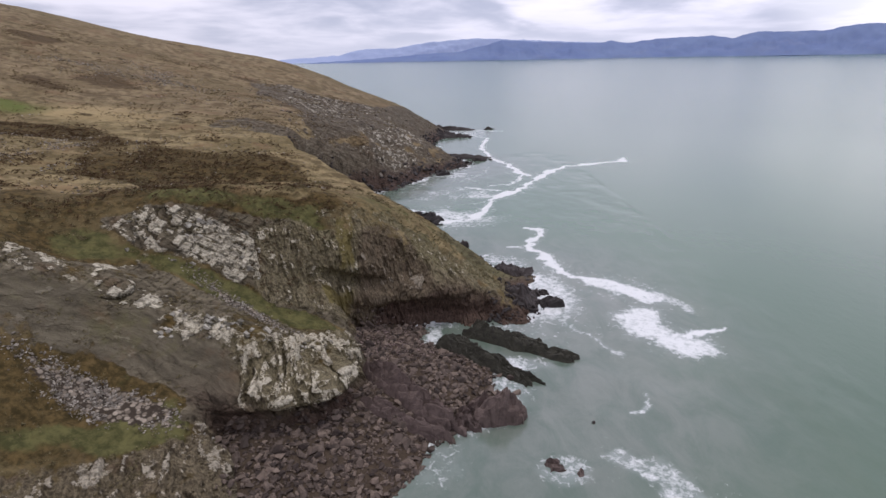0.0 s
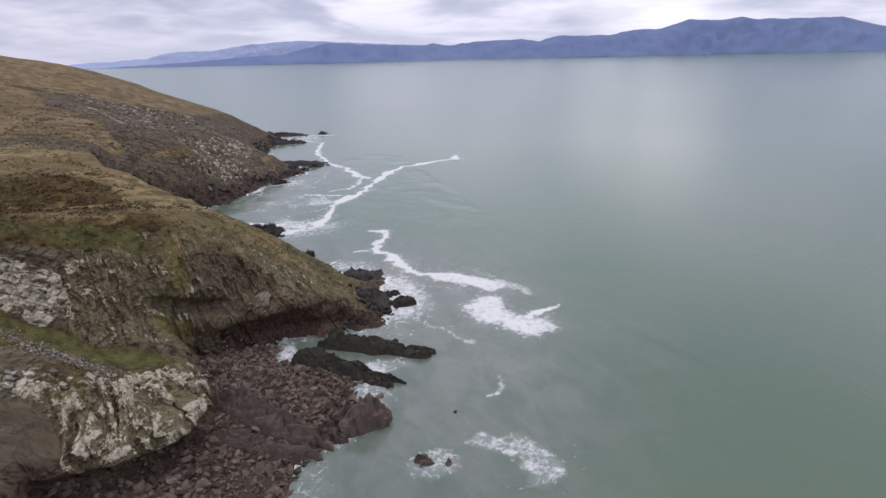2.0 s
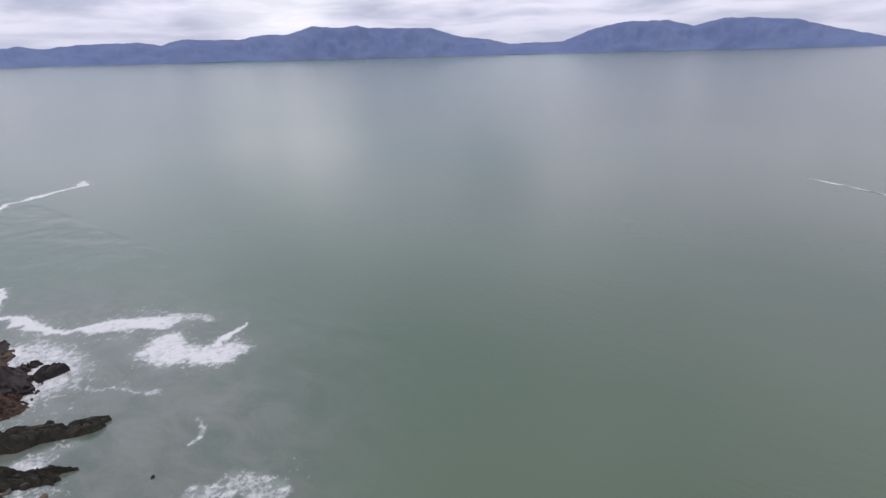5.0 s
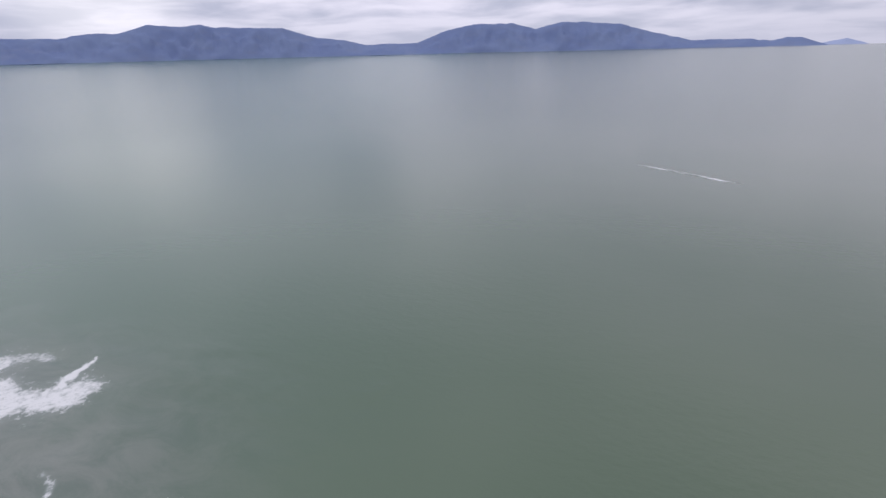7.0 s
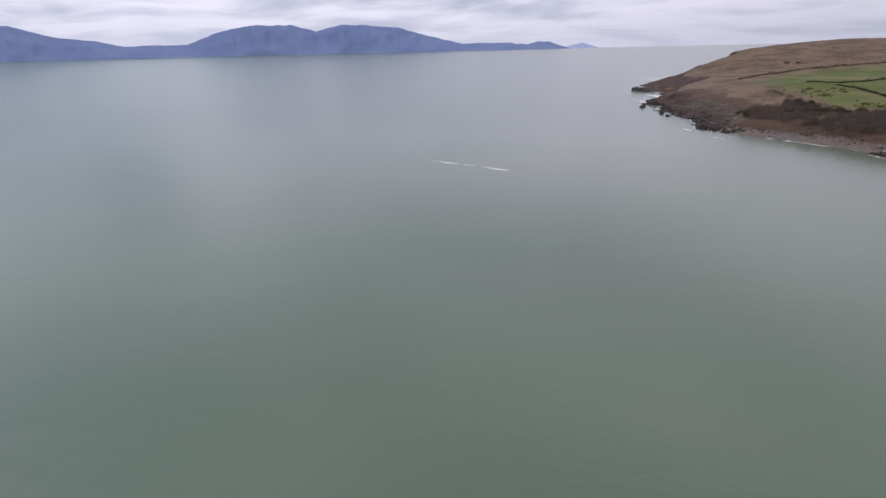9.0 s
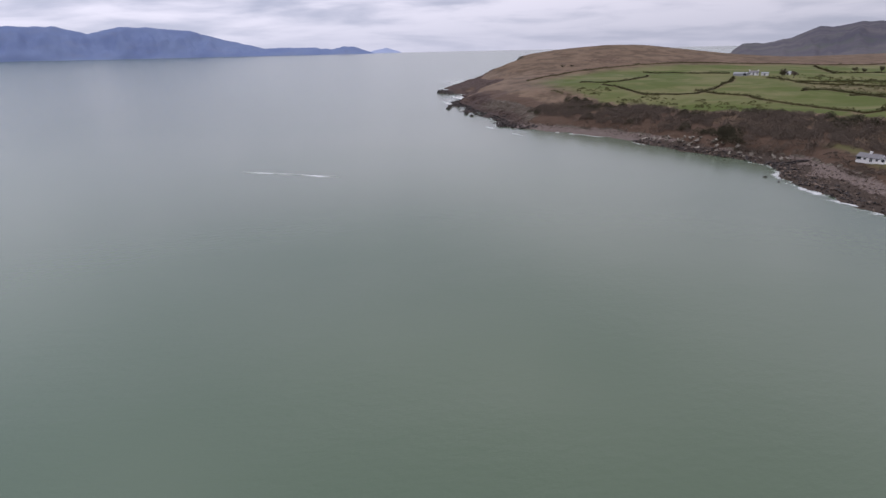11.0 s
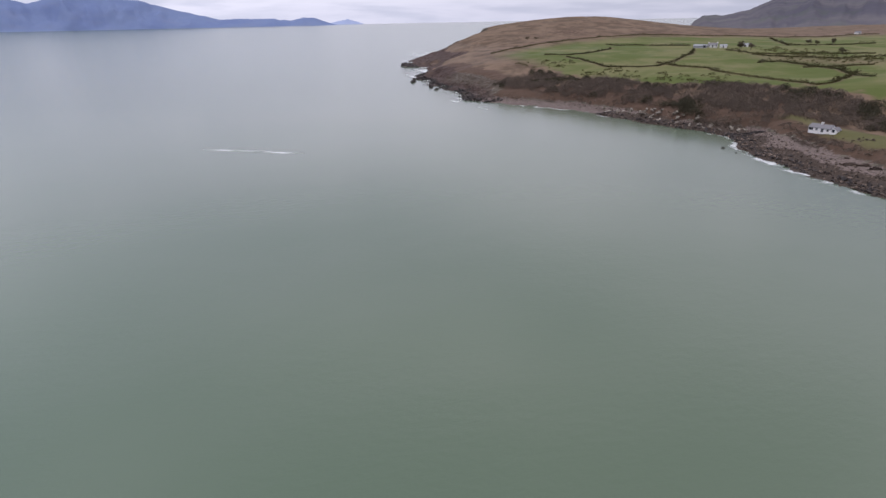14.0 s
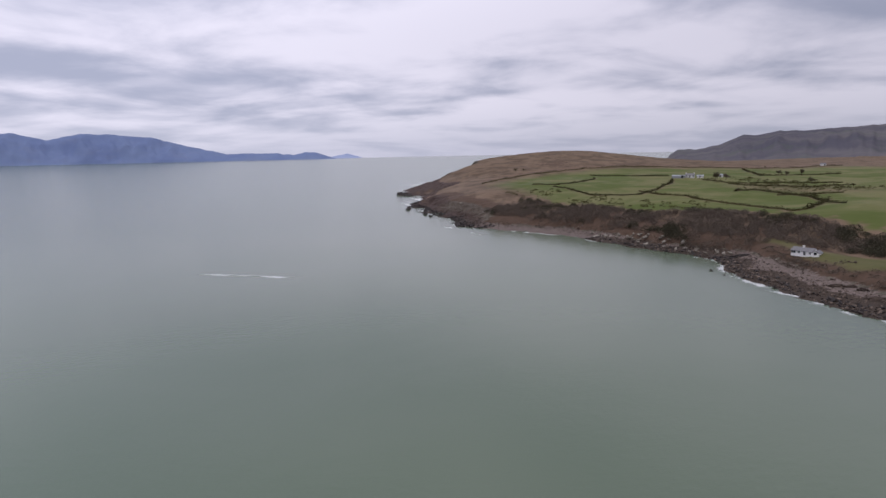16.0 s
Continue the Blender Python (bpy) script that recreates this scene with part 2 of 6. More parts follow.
    rk = n.ramp(n.math("ADD", rock, n.math("MULTIPLY", n.math("SUBTRACT", n.noise(p, 0.7, 5.0, 0.7), 0.5), 0.9)), 0.42, 0.60)
    ground = n.mix(rk, moor, rc)
    n.put(bsdf.inputs["Base Color"], n.mix(n.math("SUBTRACT", 1.0, n.attr("ruddy"), True), ground, n.mix(1.0, ground, (1.03, 0.985, 0.85), "MULTIPLY")))
    n.put(bsdf.inputs["Roughness"], n.math("SUBTRACT", 0.95, n.math("MULTIPLY", wet, 0.20)))
    bsdf.inputs["Specular IOR Level"].default_value = 0.12
    h = n.math("ADD", n.math("MULTIPLY", grain, rk), n.math("ADD", n.math("MULTIPLY", fine, n.math("SUBTRACT", 0.6, n.math("MULTIPLY", n.attr("ruddy"), 0.5))), n.math("MULTIPLY", v.outputs["Distance"], n.math("MULTIPLY", sc, -0.8))))
    relief(n, bsdf, h, 0.7, 0.35)
    return m


def boulder_rock(name, light, dark_tone, wetness):
    m, n, bsdf = material(name)
    p = place(n)
    rnd = n.add("ShaderNodeObjectInfo").outputs["Random"]
    isl = n.add("ShaderNodeNewGeometry").outputs["Random Per Island"]
    tone = n.math("FRACT", n.math("ADD", rnd, isl))
    a = n.noise(p, 1.1, 6.0, 0.65)
    c = n.mix(tone, dark_tone, light)
    c = n.mix(n.math("MULTIPLY", n.ramp(a, 0.4, 0.7), 0.55), c, tuple(v * 0.45 for v in dark_tone))
    c = n.mix(n.math("MULTIPLY", n.ramp(n.noise(p, 3.5, 4.0), 0.58, 0.7), 0.25), c, tuple(min(1, v * 1.5) for v in light))
    n.put(bsdf.inputs["Base Color"], c)
    bsdf.inputs["Roughness"].default_value = 0.9 - 0.6 * wetness
    bsdf.inputs["Specular IOR Level"].default_value = 0.15 + 0.3 * wetness
    relief(n, bsdf, a, 0.8, 0.25)
    return m


def sea_water():
    m, n, bsdf = material("sea_water")
    p = place(n)
    shoal = n.attr("shoal")
    broad = n.noise(n.scaled(p, 1.0, 0.6, 1.0, (0, 0, radians(35))), 0.012, 4.0, 0.6, 0.5)
    body = n.mix(n.ramp(broad, 0.35, 0.65), (0.088, 0.125, 0.070), (0.099, 0.133, 0.080))
    body = n.mix(n.attr("clear"), body, (0.073, 0.140, 0.082))
    # stirred-up, silty water over the shoals, in drifting mottles
    silt = n.ramp(n.noise(n.scaled(p, 1.0, 0.6, 1.0, (0, 0, radians(25))), 0.16, 7.0, 0.68, 0.6), 0.30, 0.68)
    body = n.mix(shoal, body, n.mix(silt, (0.094, 0.132, 0.098), (0.160, 0.182, 0.150)))
    # foam: torn lace, solid where it is thick, over water milky with air
    foam = n.attr("foam")
    body = n.mix(n.math("MULTIPLY", n.ramp(n.math("ADD", foam, n.math("MULTIPLY", n.math("SUBTRACT", n.noise(p, 0.25, 5.0, 0.65), 0.5), 0.5)), 0.20, 0.80), 0.50), body, (0.40, 0.44, 0.42))
    v = n.add("ShaderNodeTexVoronoi", feature="DISTANCE_TO_EDGE")
    warp = n.add("ShaderNodeVectorMath", operation="ADD")
    n.put(warp.inputs[0], p)
    wn = n.add("ShaderNodeTexNoise")
    n.put(wn.inputs["Vector"], p)
    wn.inputs["Scale"].default_value, wn.inputs["Detail"].default_value = 0.6, 4.0
    n.put(warp.inputs[1], wn.outputs[1])
    n.put(v.inputs["Vector"], warp.outputs[0])
    v.inputs["Scale"].default_value = 0.75
    lace = n.math("SUBTRACT", 1.0, n.ramp(v.outputs["Distance"], 0.0, 0.16))
    tear = n.noise(warp.outputs[0], 0.75, 9.0, 0.75)
    amount = n.math("ADD", n.math("MULTIPLY", foam, 1.15), n.math("ADD", n.math("MULTIPLY", lace, 0.10), n.math("MULTIPLY", n.math("SUBTRACT", tear, 0.5), 2.4)))
    white = n.math("MULTIPLY", n.ramp(amount, 0.46, 1.12), n.ramp(foam, 0.03, 0.2))
    n.put(bsdf.inputs["Base Color"], n.mix(n.math("MULTIPLY", white, 0.86), body, (0.78, 0.785, 0.77)))
    n.put(bsdf.inputs["Roughness"], n.math("ADD", 0.19, n.math("MULTIPLY", white, 0.5)))
    bsdf.inputs["IOR"].default_value = 1.60
    chop = n.noise(n.scaled(p, 1.0, 0.55, 1.0, (0, 0, radians(28))), 0.55, 5.0, 0.6)
    swell = n.noise(n.scaled(p, 1.0, 0.35, 1.0, (0, 0, radians(28))), 0.09, 3.0, 0.5)
    far = n.math("MULTIPLY", n.noise(n.scaled(p, 1.0, 1.0, 1.0, (0, 0, radians(28))), 0.035, 8.0, 0.72), n.math("POWER", n.math("SUBTRACT", 1.0, n.attr("chop")), 4.0))
    near = n.math("MULTIPLY", n.attr("chop"), n.math("ADD", n.math("MULTIPLY", chop, 0.5), n.math("MULTIPLY", swell, 0.3)))
    relief(n, bsdf, n.math("ADD", near, n.math("MULTIPLY", far, 3.0)), 0.2, 0.6)
    return m


def plain(name, colour, rough=0.8, vary=0.25, scale=3.0, bump=0.2, metal=0.0):
    m, n, bsdf = material(name)
    p = place(n)
    a = n.noise(p, scale, 5.0, 0.65)
    n.put(bsdf.inputs["Base Color"], n.mix(a, tuple(c * (1 - vary) for c in colour), tuple(min(1.0, c * (1 + vary)) for c in colour)))
    bsdf.inputs["Roughness"].default_value, bsdf.inputs["Metallic"].default_value = rough, metal
    if bump:
        relief(n, bsdf, a, bump, 0.1)
    return m


def foliage(name, low, high):
    m, n, bsdf = material(name)
    isl = n.add("ShaderNodeNewGeometry").outputs["Random Per Island"]
    a = n.noise(place(n), 0.25, 3.0)
    n.put(bsdf.inputs["Base Color"], n.mix(n.math("ADD", n.math("MULTIPLY", isl, 0.6), n.math("MULTIPLY", a, 0.4)), low, high))
    bsdf.inputs["Roughness"].default_value, bsdf.inputs["Specular IOR Level"].default_value = 0.9, 0.12
    return m


def far_land(name, low, high, tops):
    m, n, bsdf = material(name)
    p = place(n)
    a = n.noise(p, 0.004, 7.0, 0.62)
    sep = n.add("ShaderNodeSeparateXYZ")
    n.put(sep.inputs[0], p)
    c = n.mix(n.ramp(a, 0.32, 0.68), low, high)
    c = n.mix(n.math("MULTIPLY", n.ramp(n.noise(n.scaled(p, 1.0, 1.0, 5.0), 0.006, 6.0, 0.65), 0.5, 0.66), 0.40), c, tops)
    n.put(bsdf.inputs["Base Color"], c)
    bsdf.inputs["Roughness"].default_value = 1.0
    bsdf.inputs["Specular IOR Level"].default_value = 0.0
    relief(n, bsdf, a, 0.12, 60.0)
    return m


M_GROUND = ground_cover()
M_SEA = sea_water()
M_BOULDER = boulder_rock("beach_boulder", (0.210, 0.160, 0.124), (0.038, 0.028, 0.023), 0.2)
M_PALE_STONE = boulder_rock("pale_scree_stone", (0.40, 0.362, 0.300), (0.11, 0.09, 0.070), 0.0)
M_BLEACHED = boulder_rock("bleached_rock", (0.54, 0.505, 0.425), (0.085, 0.075, 0.052), 0.0)
M_GREY_BLOCK = boulder_rock("grey_brown_rock", (0.25, 0.215, 0.17), (0.065, 0.054, 0.041), 0.0)
M_WET_ROCK = boulder_rock("wet_dark_rock", (0.06, 0.048, 0.042), (0.028, 0.023, 0.021), 0.4)
M_PINK_STONE = boulder_rock("pink_shingle", (0.30, 0.225, 0.20), (0.10, 0.075, 0.066), 0.0)
M_WEED_ROCK = boulder_rock("weedy_black_rock", (0.050, 0.046, 0.032), (0.020, 0.020, 0.014), 0.35)
M_RED_ROCK = boulder_rock("red_brown_rock", (0.165, 0.122, 0.104), (0.065, 0.046, 0.039), 0.2)
# distance haze is put into the blue base colours of the far ranges
M_FAR = far_land("haze_blue_mountain", (0.158, 0.206, 0.352), (0.186, 0.238, 0.376), (0.195, 0.228, 0.335))
# more haze is mixed into this colour, for the farthest range and the island
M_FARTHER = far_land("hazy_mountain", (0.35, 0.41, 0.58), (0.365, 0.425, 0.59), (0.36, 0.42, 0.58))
# the cape's greys carry a lilac tint that stands for haze
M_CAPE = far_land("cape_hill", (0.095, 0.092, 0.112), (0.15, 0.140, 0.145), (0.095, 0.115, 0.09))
M_HEDGE = foliage("hedge_leaf", (0.022, 0.024, 0.010), (0.075, 0.066, 0.026))
M_SCRUB = foliage("bare_scrub_twigs", (0.095, 0.076, 0.060), (0.182, 0.145, 0.115))
M_GORSE = foliage("dark_gorse", (0.040, 0.038, 0.026), (0.084, 0.076, 0.047))
M_HEATHER = foliage("heather_twigs", (0.035, 0.024, 0.014), (0.14, 0.085, 0.045))
M_TUFT = foliage("dry_grass_blades", (0.07, 0.066, 0.03), (0.24, 0.19, 0.105))
M_MOOR_GRASS = foliage("moor_grass", (0.050, 0.040, 0.020), (0.255, 0.190, 0.105))
M_OLIVE = foliage("olive_gorse", (0.045, 0.046, 0.018), (0.125, 0.115, 0.045))
M_TREE = foliage("winter_tree_twigs", (0.045, 0.042, 0.026), (0.13, 0.112, 0.072))
M_BARK = plain("bark", (0.09, 0.07, 0.05))
M_WALL = plain("white_render", (0.86, 0.85, 0.82), 0.8, 0.05)
M_ROOF = plain("grey_slate", (0.17, 0.165, 0.17), 0.6, 0.2)
M_GLASS = plain("window_glass", (0.02, 0.024, 0.03), 0.1, 0.1, bump=0.0)
M_TRIM = plain("painted_trim", (0.6, 0.6, 0.58), 0.6, 0.1)
M_SHED = plain("grey_shed_sheet", (0.32, 0.33, 0.35), 0.5, 0.15)

# ---- lie of the land ----
SPOTS_CLIFF = [(-15.9, 72.3, 10.4), (-32.7, 73, 14.1), (-47.5, 71.7, 20.5), (-60.1, 69.7, 27.4), (-21.9, 83.2, 7.8), (-28.4, 83.3, 10.5), (-36.8, 84.3, 14.9), (-48.8, 81.5, 19.3), (-59.3, 78.1, 22.7), (-16.2, 104.8, 21.8), (-29.3, 95.6, 23.5), (-38.6, 93.3, 24.8), (-47.6, 91.4, 26.1), (-64.2, 86.9, 26.6), (-2.9, 112, 13.2), (9.7, 114.6, 4.6), (-44.6, 64, 13.8), (-42.1, 58.4, 10.5), (-50.3, 56.9, 15.7), (-45.2, 48.1, 11.3), (-43.4, 41.5, 10.6), (-38.5, 46, 8.4), (-31.6, 47.4, 7)]
SPOTS_HILL = [(-35.7, 118.8, 23.6), (-46.8, 114.8, 24.1), (-56.6, 110.3, 25.9), (-69.2, 102.9, 27.3), (-92, 112.1, 29.8), (-145.8, 184.3, 35.5), (-200.3, 262.3, 54.4), (-267.7, 361.7, 85.1), (-67.6, 133.9, 26.5), (-103, 211.2, 32.3), (-141.6, 298.1, 45.1), (-181.5, 389.8, 63.4), (-42.5, 143.9, 24.2), (-68.4, 240.4, 28.9), (-94, 337.1, 36.9), (-113.8, 414.7, 49.5), (-59.4, 425.9, 28.2)]
SPOTS_EAST = [(652.6, -253.2, 17.7), (703.1, -313.9, 28.3), (758.3, -384, 39.5), (307, -240.5, 12.9), (489.9, -380, 23), (569.5, -440.6, 28.2), (773.5, -551.5, 51.9), (790.8, -429.6, 45), (715.3, -310.9, 28.9), (664.5, -250.2, 14.6), (447.4, -199.9, 12.7), (427.9, -217.5, 15.6), (379.9, -179.1, 7.8), (799.9, -755.1, 34.2), (609.4, -662.3, 27.5), (405, -442.7, 23.8), (302.4, -333.3, 18.4), (240.7, -267.7, 14), (206, -231.6, 8.2), (145, -218.2, 8.3), (173.6, -256.8, 13.3), (214.8, -313.5, 17), (342.9, -492.4, 21), (517.1, -736.6, 23.4), (146.7, -250.1, 8.2), (181, -299.6, 20.6), (710.8, -966.9, 23.5), (353.7, -226.5, 9.7)]
SPOTS_BACK = [(-120, 55, 38), (-260, 150, 72), (-360, 300, 98), (-110, -20, 36), (-140, -120, 45), (-60, -230, 30), (40, -260, 22),
              (100, -420, 30), (-300, -400, 80), (400, -900, 26), (100, -900, 50), (1000, -1050, 20), (-200, 460, 62), (930, -560, 34)]
# the water's edge, from the east head round the bay to the west head, then round behind
SHORE_EAST = [(655, -206), (640, -216), (617, -226), (570, -205), (535, -182), (503, -169), (480, -176), (452, -164), (425, -165), (385, -166), (350, -153),
              (325, -166), (291, -187), (262, -196), (245, -195), (212, -203), (195, -208), (180, -208), (164, -195), (151, -189), (138, -185),
              (111, -179), (99, -177), (60, -182), (10, -172), (-35, -150), (-62, -110), (-66, -60), (-52, -15), (-38, 18)]
SHORE_WEST = [(-27, 33), (-16, 43), (-7, 51.6), (-1.6, 60.6), (3, 63.4), (8, 66.5), (9.5, 71), (7.5, 76), (7, 81), (1, 86), (-4, 90), (-4, 95.2),
              (7, 96.4), (16.4, 97.7), (19, 101), (20.3, 107), (19, 113), (20.4, 120), (14, 125), (6, 129), (-6, 136), (-18, 148), (-30, 163),
              (-43, 180), (-48, 195), (-41, 206), (-30, 209), (-18.7, 214), (-8, 240), (5, 254), (15, 269), (4, 288), (-6, 318), (-3.7, 337),
              (0, 362), (8, 386), (-10, 422), (-32, 446)]
SHORE_BACK = [(-90, 475), (-220, 510), (-440, 560), (-460, -420), (0, -1360), (1260, -1360), (1080, -1060), (930, -840), (1010, -640), (980, -470), (850, -320), (740, -240)]
COVE_BEACH = [(-7, 51), (-16, 43), (-27, 33), (-30, 36), (-25.5, 49), (-29, 57.5), (-30.6, 61), (-24.2, 62.2), (-18.3, 63.9), (-14, 68), (-12.6, 73), (-12.2, 79.5),
              (-18.8, 91.5), (-11, 94.8), (-3.5, 95.6), (-3, 92), (9, 82), (12, 72), (10, 65), (0, 60)]


def hashed(i, j, k, seed):
    """A repeatable random number from 0 to 1 for whole numbers i, j, k."""
    h = (i.astype(np.int64) * 73856093) ^ (j.astype(np.int64) * 19349663) ^ (k.astype(np.int64) * 83492791) ^ (seed * 2654435761)
    h &= 0xFFFFFFFF
    h = ((h ^ (h >> 15)) * 2246822519) & 0xFFFFFFFF
    h = ((h ^ (h >> 13)) * 3266489917) & 0xFFFFFFFF
    return (h ^ (h >> 16)) / 4294967295.0


def value_noise(x, y, z, seed):
    i, j, k = np.floor(x), np.floor(y), np.floor(z)
    u, v, w = x - i, y - j, z - k
    u, v, w = (a * a * (3 - 2 * a) for a in (u, v, w))
    total = 0.0
    for a in (0, 1):
        for b in (0, 1):
            for c in (0, 1):
                total = total + hashed(i + a, j + b, k + c, seed) * np.where(a, u, 1 - u) * np.where(b, v, 1 - v) * np.where(c, w, 1 - w)
    return total * 2 - 1


def fbm(x, y, z=None, octaves=4, seed=1, rough=0.5):
    z = np.zeros_like(x) if z is None else z
    total, size, gain = 0.0, 1.0, 1.0
    for o in range(octaves):
        total = total + gain * value_noise(x * size, y * size, z * size, seed + 17 * o)
        size, gain = size * 2.03, gain * rough
    return total


def cells(x, y, z, seed):
    """Blocks of broken rock: a random number for each block, and the distance to the joint with the next."""
    i, j, k = np.floor(x), np.floor(y), np.floor(z)
    f1, f2, who = np.full(x.shape, 9.0), np.full(x.shape, 9.0), np.zeros(x.shape)
    for a in (-1, 0, 1):
        for b in (-1, 0, 1):
            for c in (-1, 0, 1):
                p, q, r = i + a, j + b, k + c
                d = np.maximum(np.maximum(abs(p + hashed(p, q, r, seed) - x), abs(q + hashed(p, q, r, seed + 1) - y)), abs(r + hashed(p, q, r, seed + 2) - z))
                near = d < f1
                f2 = np.where(near, f1, np.minimum(f2, d))
                who = np.where(near, hashed(p, q, r, seed + 3), who)
                f1 = np.where(near, d, f1)
    return who, f2 - f1


def smooth(u):
    u = np.clip(u, 0, 1)
    return u * u * (3 - 2 * u)


def within(poly, x, y):
    """Signed distance to a closed line: positive inside."""
    best, odd = np.full(x.shape, 1e9), np.zeros(x.shape, bool)
    for (ax, ay), (bx, by) in zip(poly, poly[1:] + poly[:1]):
        dx, dy = bx - ax, by - ay
        s = np.clip(((x - ax) * dx + (y - ay) * dy) / (dx * dx + dy * dy), 0, 1)
        best = np.minimum(best, np.hypot(x - ax - s * dx, y - ay - s * dy))
        if dy:
            odd ^= ((ay > y) != (by > y)) & (x < ax + (y - ay) * dx / dy)
    return np.where(odd, best, -best)


def along(line, x, y):
    """Distance to an open line."""
    best = np.full(x.shape, 1e9)
    for (ax, ay), (bx, by) in zip(line, line[1:]):
        dx, dy = bx - ax, by - ay
        s = np.clip(((x - ax) * dx + (y - ay) * dy) / (dx * dx + dy * dy), 0, 1)
        best = np.minimum(best, np.hypot(x - ax - s * dx, y - ay - s * dy))
    return best


def blob(x, y, cx, cy, rx, ry, turn=0.0):
    """1 in the middle of an ellipse, falling to 0 at its rim."""
    c, s = math.cos(radians(turn)), math.sin(radians(turn))
    u, v = ((x - cx) * c + (y - cy) * s) / rx, (-(x - cx) * s + (y - cy) * c) / ry
    return smooth(1.35 - np.hypot(u, v))


SPOTS = np.array(SPOTS_CLIFF + SPOTS_HILL + SPOTS_EAST + SPOTS_BACK, float)


def plate(spots):
    """A smooth surface through the spot heights (thin plate)."""
    p, n = spots[:, :2] / 100.0, len(spots)
    r2 = ((p[:, None] - p[None]) ** 2).sum(-1) + 1e-9
    a = np.zeros((n + 3, n + 3))
    a[:n, :n] = 0.5 * r2 * np.log(r2) + 2e-4 * np.eye(n)
    a[:n, n], a[:n, n + 1:], a[n, :n], a[n + 1:, :n] = 1, p, 1, p.T
    c = np.linalg.solve(a, np.concatenate([spots[:, 2], np.zeros(3)]))

    def height(x, y):
        total = c[n] + c[n + 1] * x / 100 + c[n + 2] * y / 100
        for i in range(n):
            d2 = (x / 100 - p[i, 0]) ** 2 + (y / 100 - p[i, 1]) ** 2 + 1e-9
            total = total + c[i] * 0.5 * d2 * np.log(d2)
        return total
    return height


surface = plate(SPOTS)
SHORE = SHORE_EAST + SHORE_WEST + SHORE_BACK


def land(x, y):
    """Height of the ground, the distance inland from the water and from the cliff foot."""
    wob = 1.6 * fbm(x / 9, y / 9, octaves=3, seed=5) + 0.7 * fbm(x / 2.3, y / 2.3, octaves=2, seed=6)
    shore = within(SHORE, x, y) + wob * np.where(x > 60, 1.6, 0.8)
    east = smooth((x - 40) / 40) * (y < 0)
    beach_w = np.where(y < 0, 9 + 6 * smooth((x - 225) / 30) * smooth((400 - x) / 60) + 14 * blob(x, y, 140, -200, 60, 35) + 3 * fbm(x / 30, y / 30, octaves=2, seed=9), 1.5)
    foot = np.minimum(shore - beach_w, -within(COVE_BEACH, x, y) + 0.5 * wob)
    low = np.where(shore > 0, np.minimum(shore * np.where(y < 0, 0.16, 0.13), 2.6 + 1.2 * east), np.maximum(shore * 0.4, -6.0))
    far_head = smooth((y - 195) / 40) * smooth((40 - x) / 20)
    width = 6.5 + 26 * far_head + 9 * east + 16 * smooth((x - 340) / 60) * (y < 0) + 75 * smooth((x - 540) / 80) * (y < 0) * (y > -420)
    u = np.clip(foot / width, 0, 1)
    rise = 1 - (1 - u) ** 1.9
    top = np.maximum(surface(x, y) + 0.5 * fbm(x / 25, y / 25, octaves=3, seed=3), low + 0.4)
    return low + np.where(foot > 0, (top - low) * rise, 0), shore, foot, width

# ---- ground, sea and distance ----
def sheet(name, xs, ys, z, mats, keep=None, attrs=None):
    """One mesh over a grid of lines; z and attrs are arrays by y and x."""
    gx, gy = z[0], z[1]
    n, m = gx.shape
    co = np.stack([gx, gy, z[2]], -1).reshape(-1, 3)
    i = np.arange(n * m).reshape(n, m)
    quads = np.stack([i[:-1, :-1], i[:-1, 1:], i[1:, 1:], i[1:, :-1]], -1).reshape(-1, 4)
    if keep is not None:
        quads = quads[keep.ravel()[quads].any(1)]
        used = np.unique(quads)
        back = np.full(n * m, -1)
        back[used] = np.arange(len(used))
        quads, co = back[quads], co[used]
    me = bpy.data.meshes.new(name)
    me.vertices.add(len(co))
    me.vertices.foreach_set("co", co.ravel().astype(np.float32))
    me.loops.add(quads.size)
    me.loops.foreach_set("vertex_index", quads.ravel().astype(np.int32))
    me.polygons.add(len(quads))
    me.polygons.foreach_set("loop_start", np.arange(0, quads.size, 4, dtype=np.int32))
    flat = np.zeros(len(quads), bool)
    if attrs and "rock" in attrs:
        r = attrs["rock"].ravel()
        flat = (r[used] if keep is not None else r)[quads].mean(1) > 0.55
    me.polygons.foreach_set("use_smooth", ~flat)
    me.update(calc_edges=True)
    for key, values in (attrs or {}).items():
        a = me.attributes.new(key, "FLOAT", "POINT")
        v = values.ravel()
        a.data.foreach_set("value", (v[used] if keep is not None else v).astype(np.float32))
    for mat in mats:
        me.materials.append(mat)
    return tagged(new(name, me), kind="structure")


def lines(*runs):
    """Grid lines: runs of (start, step), closed by (end,)."""
    out = []
    for (a, step), b in zip(runs[:-1], [r[0] for r in runs[1:]]):
        out.extend(np.linspace(a, b, max(1, round((b - a) / step)), endpoint=False))
    return np.array(out + [runs[-1][0]])


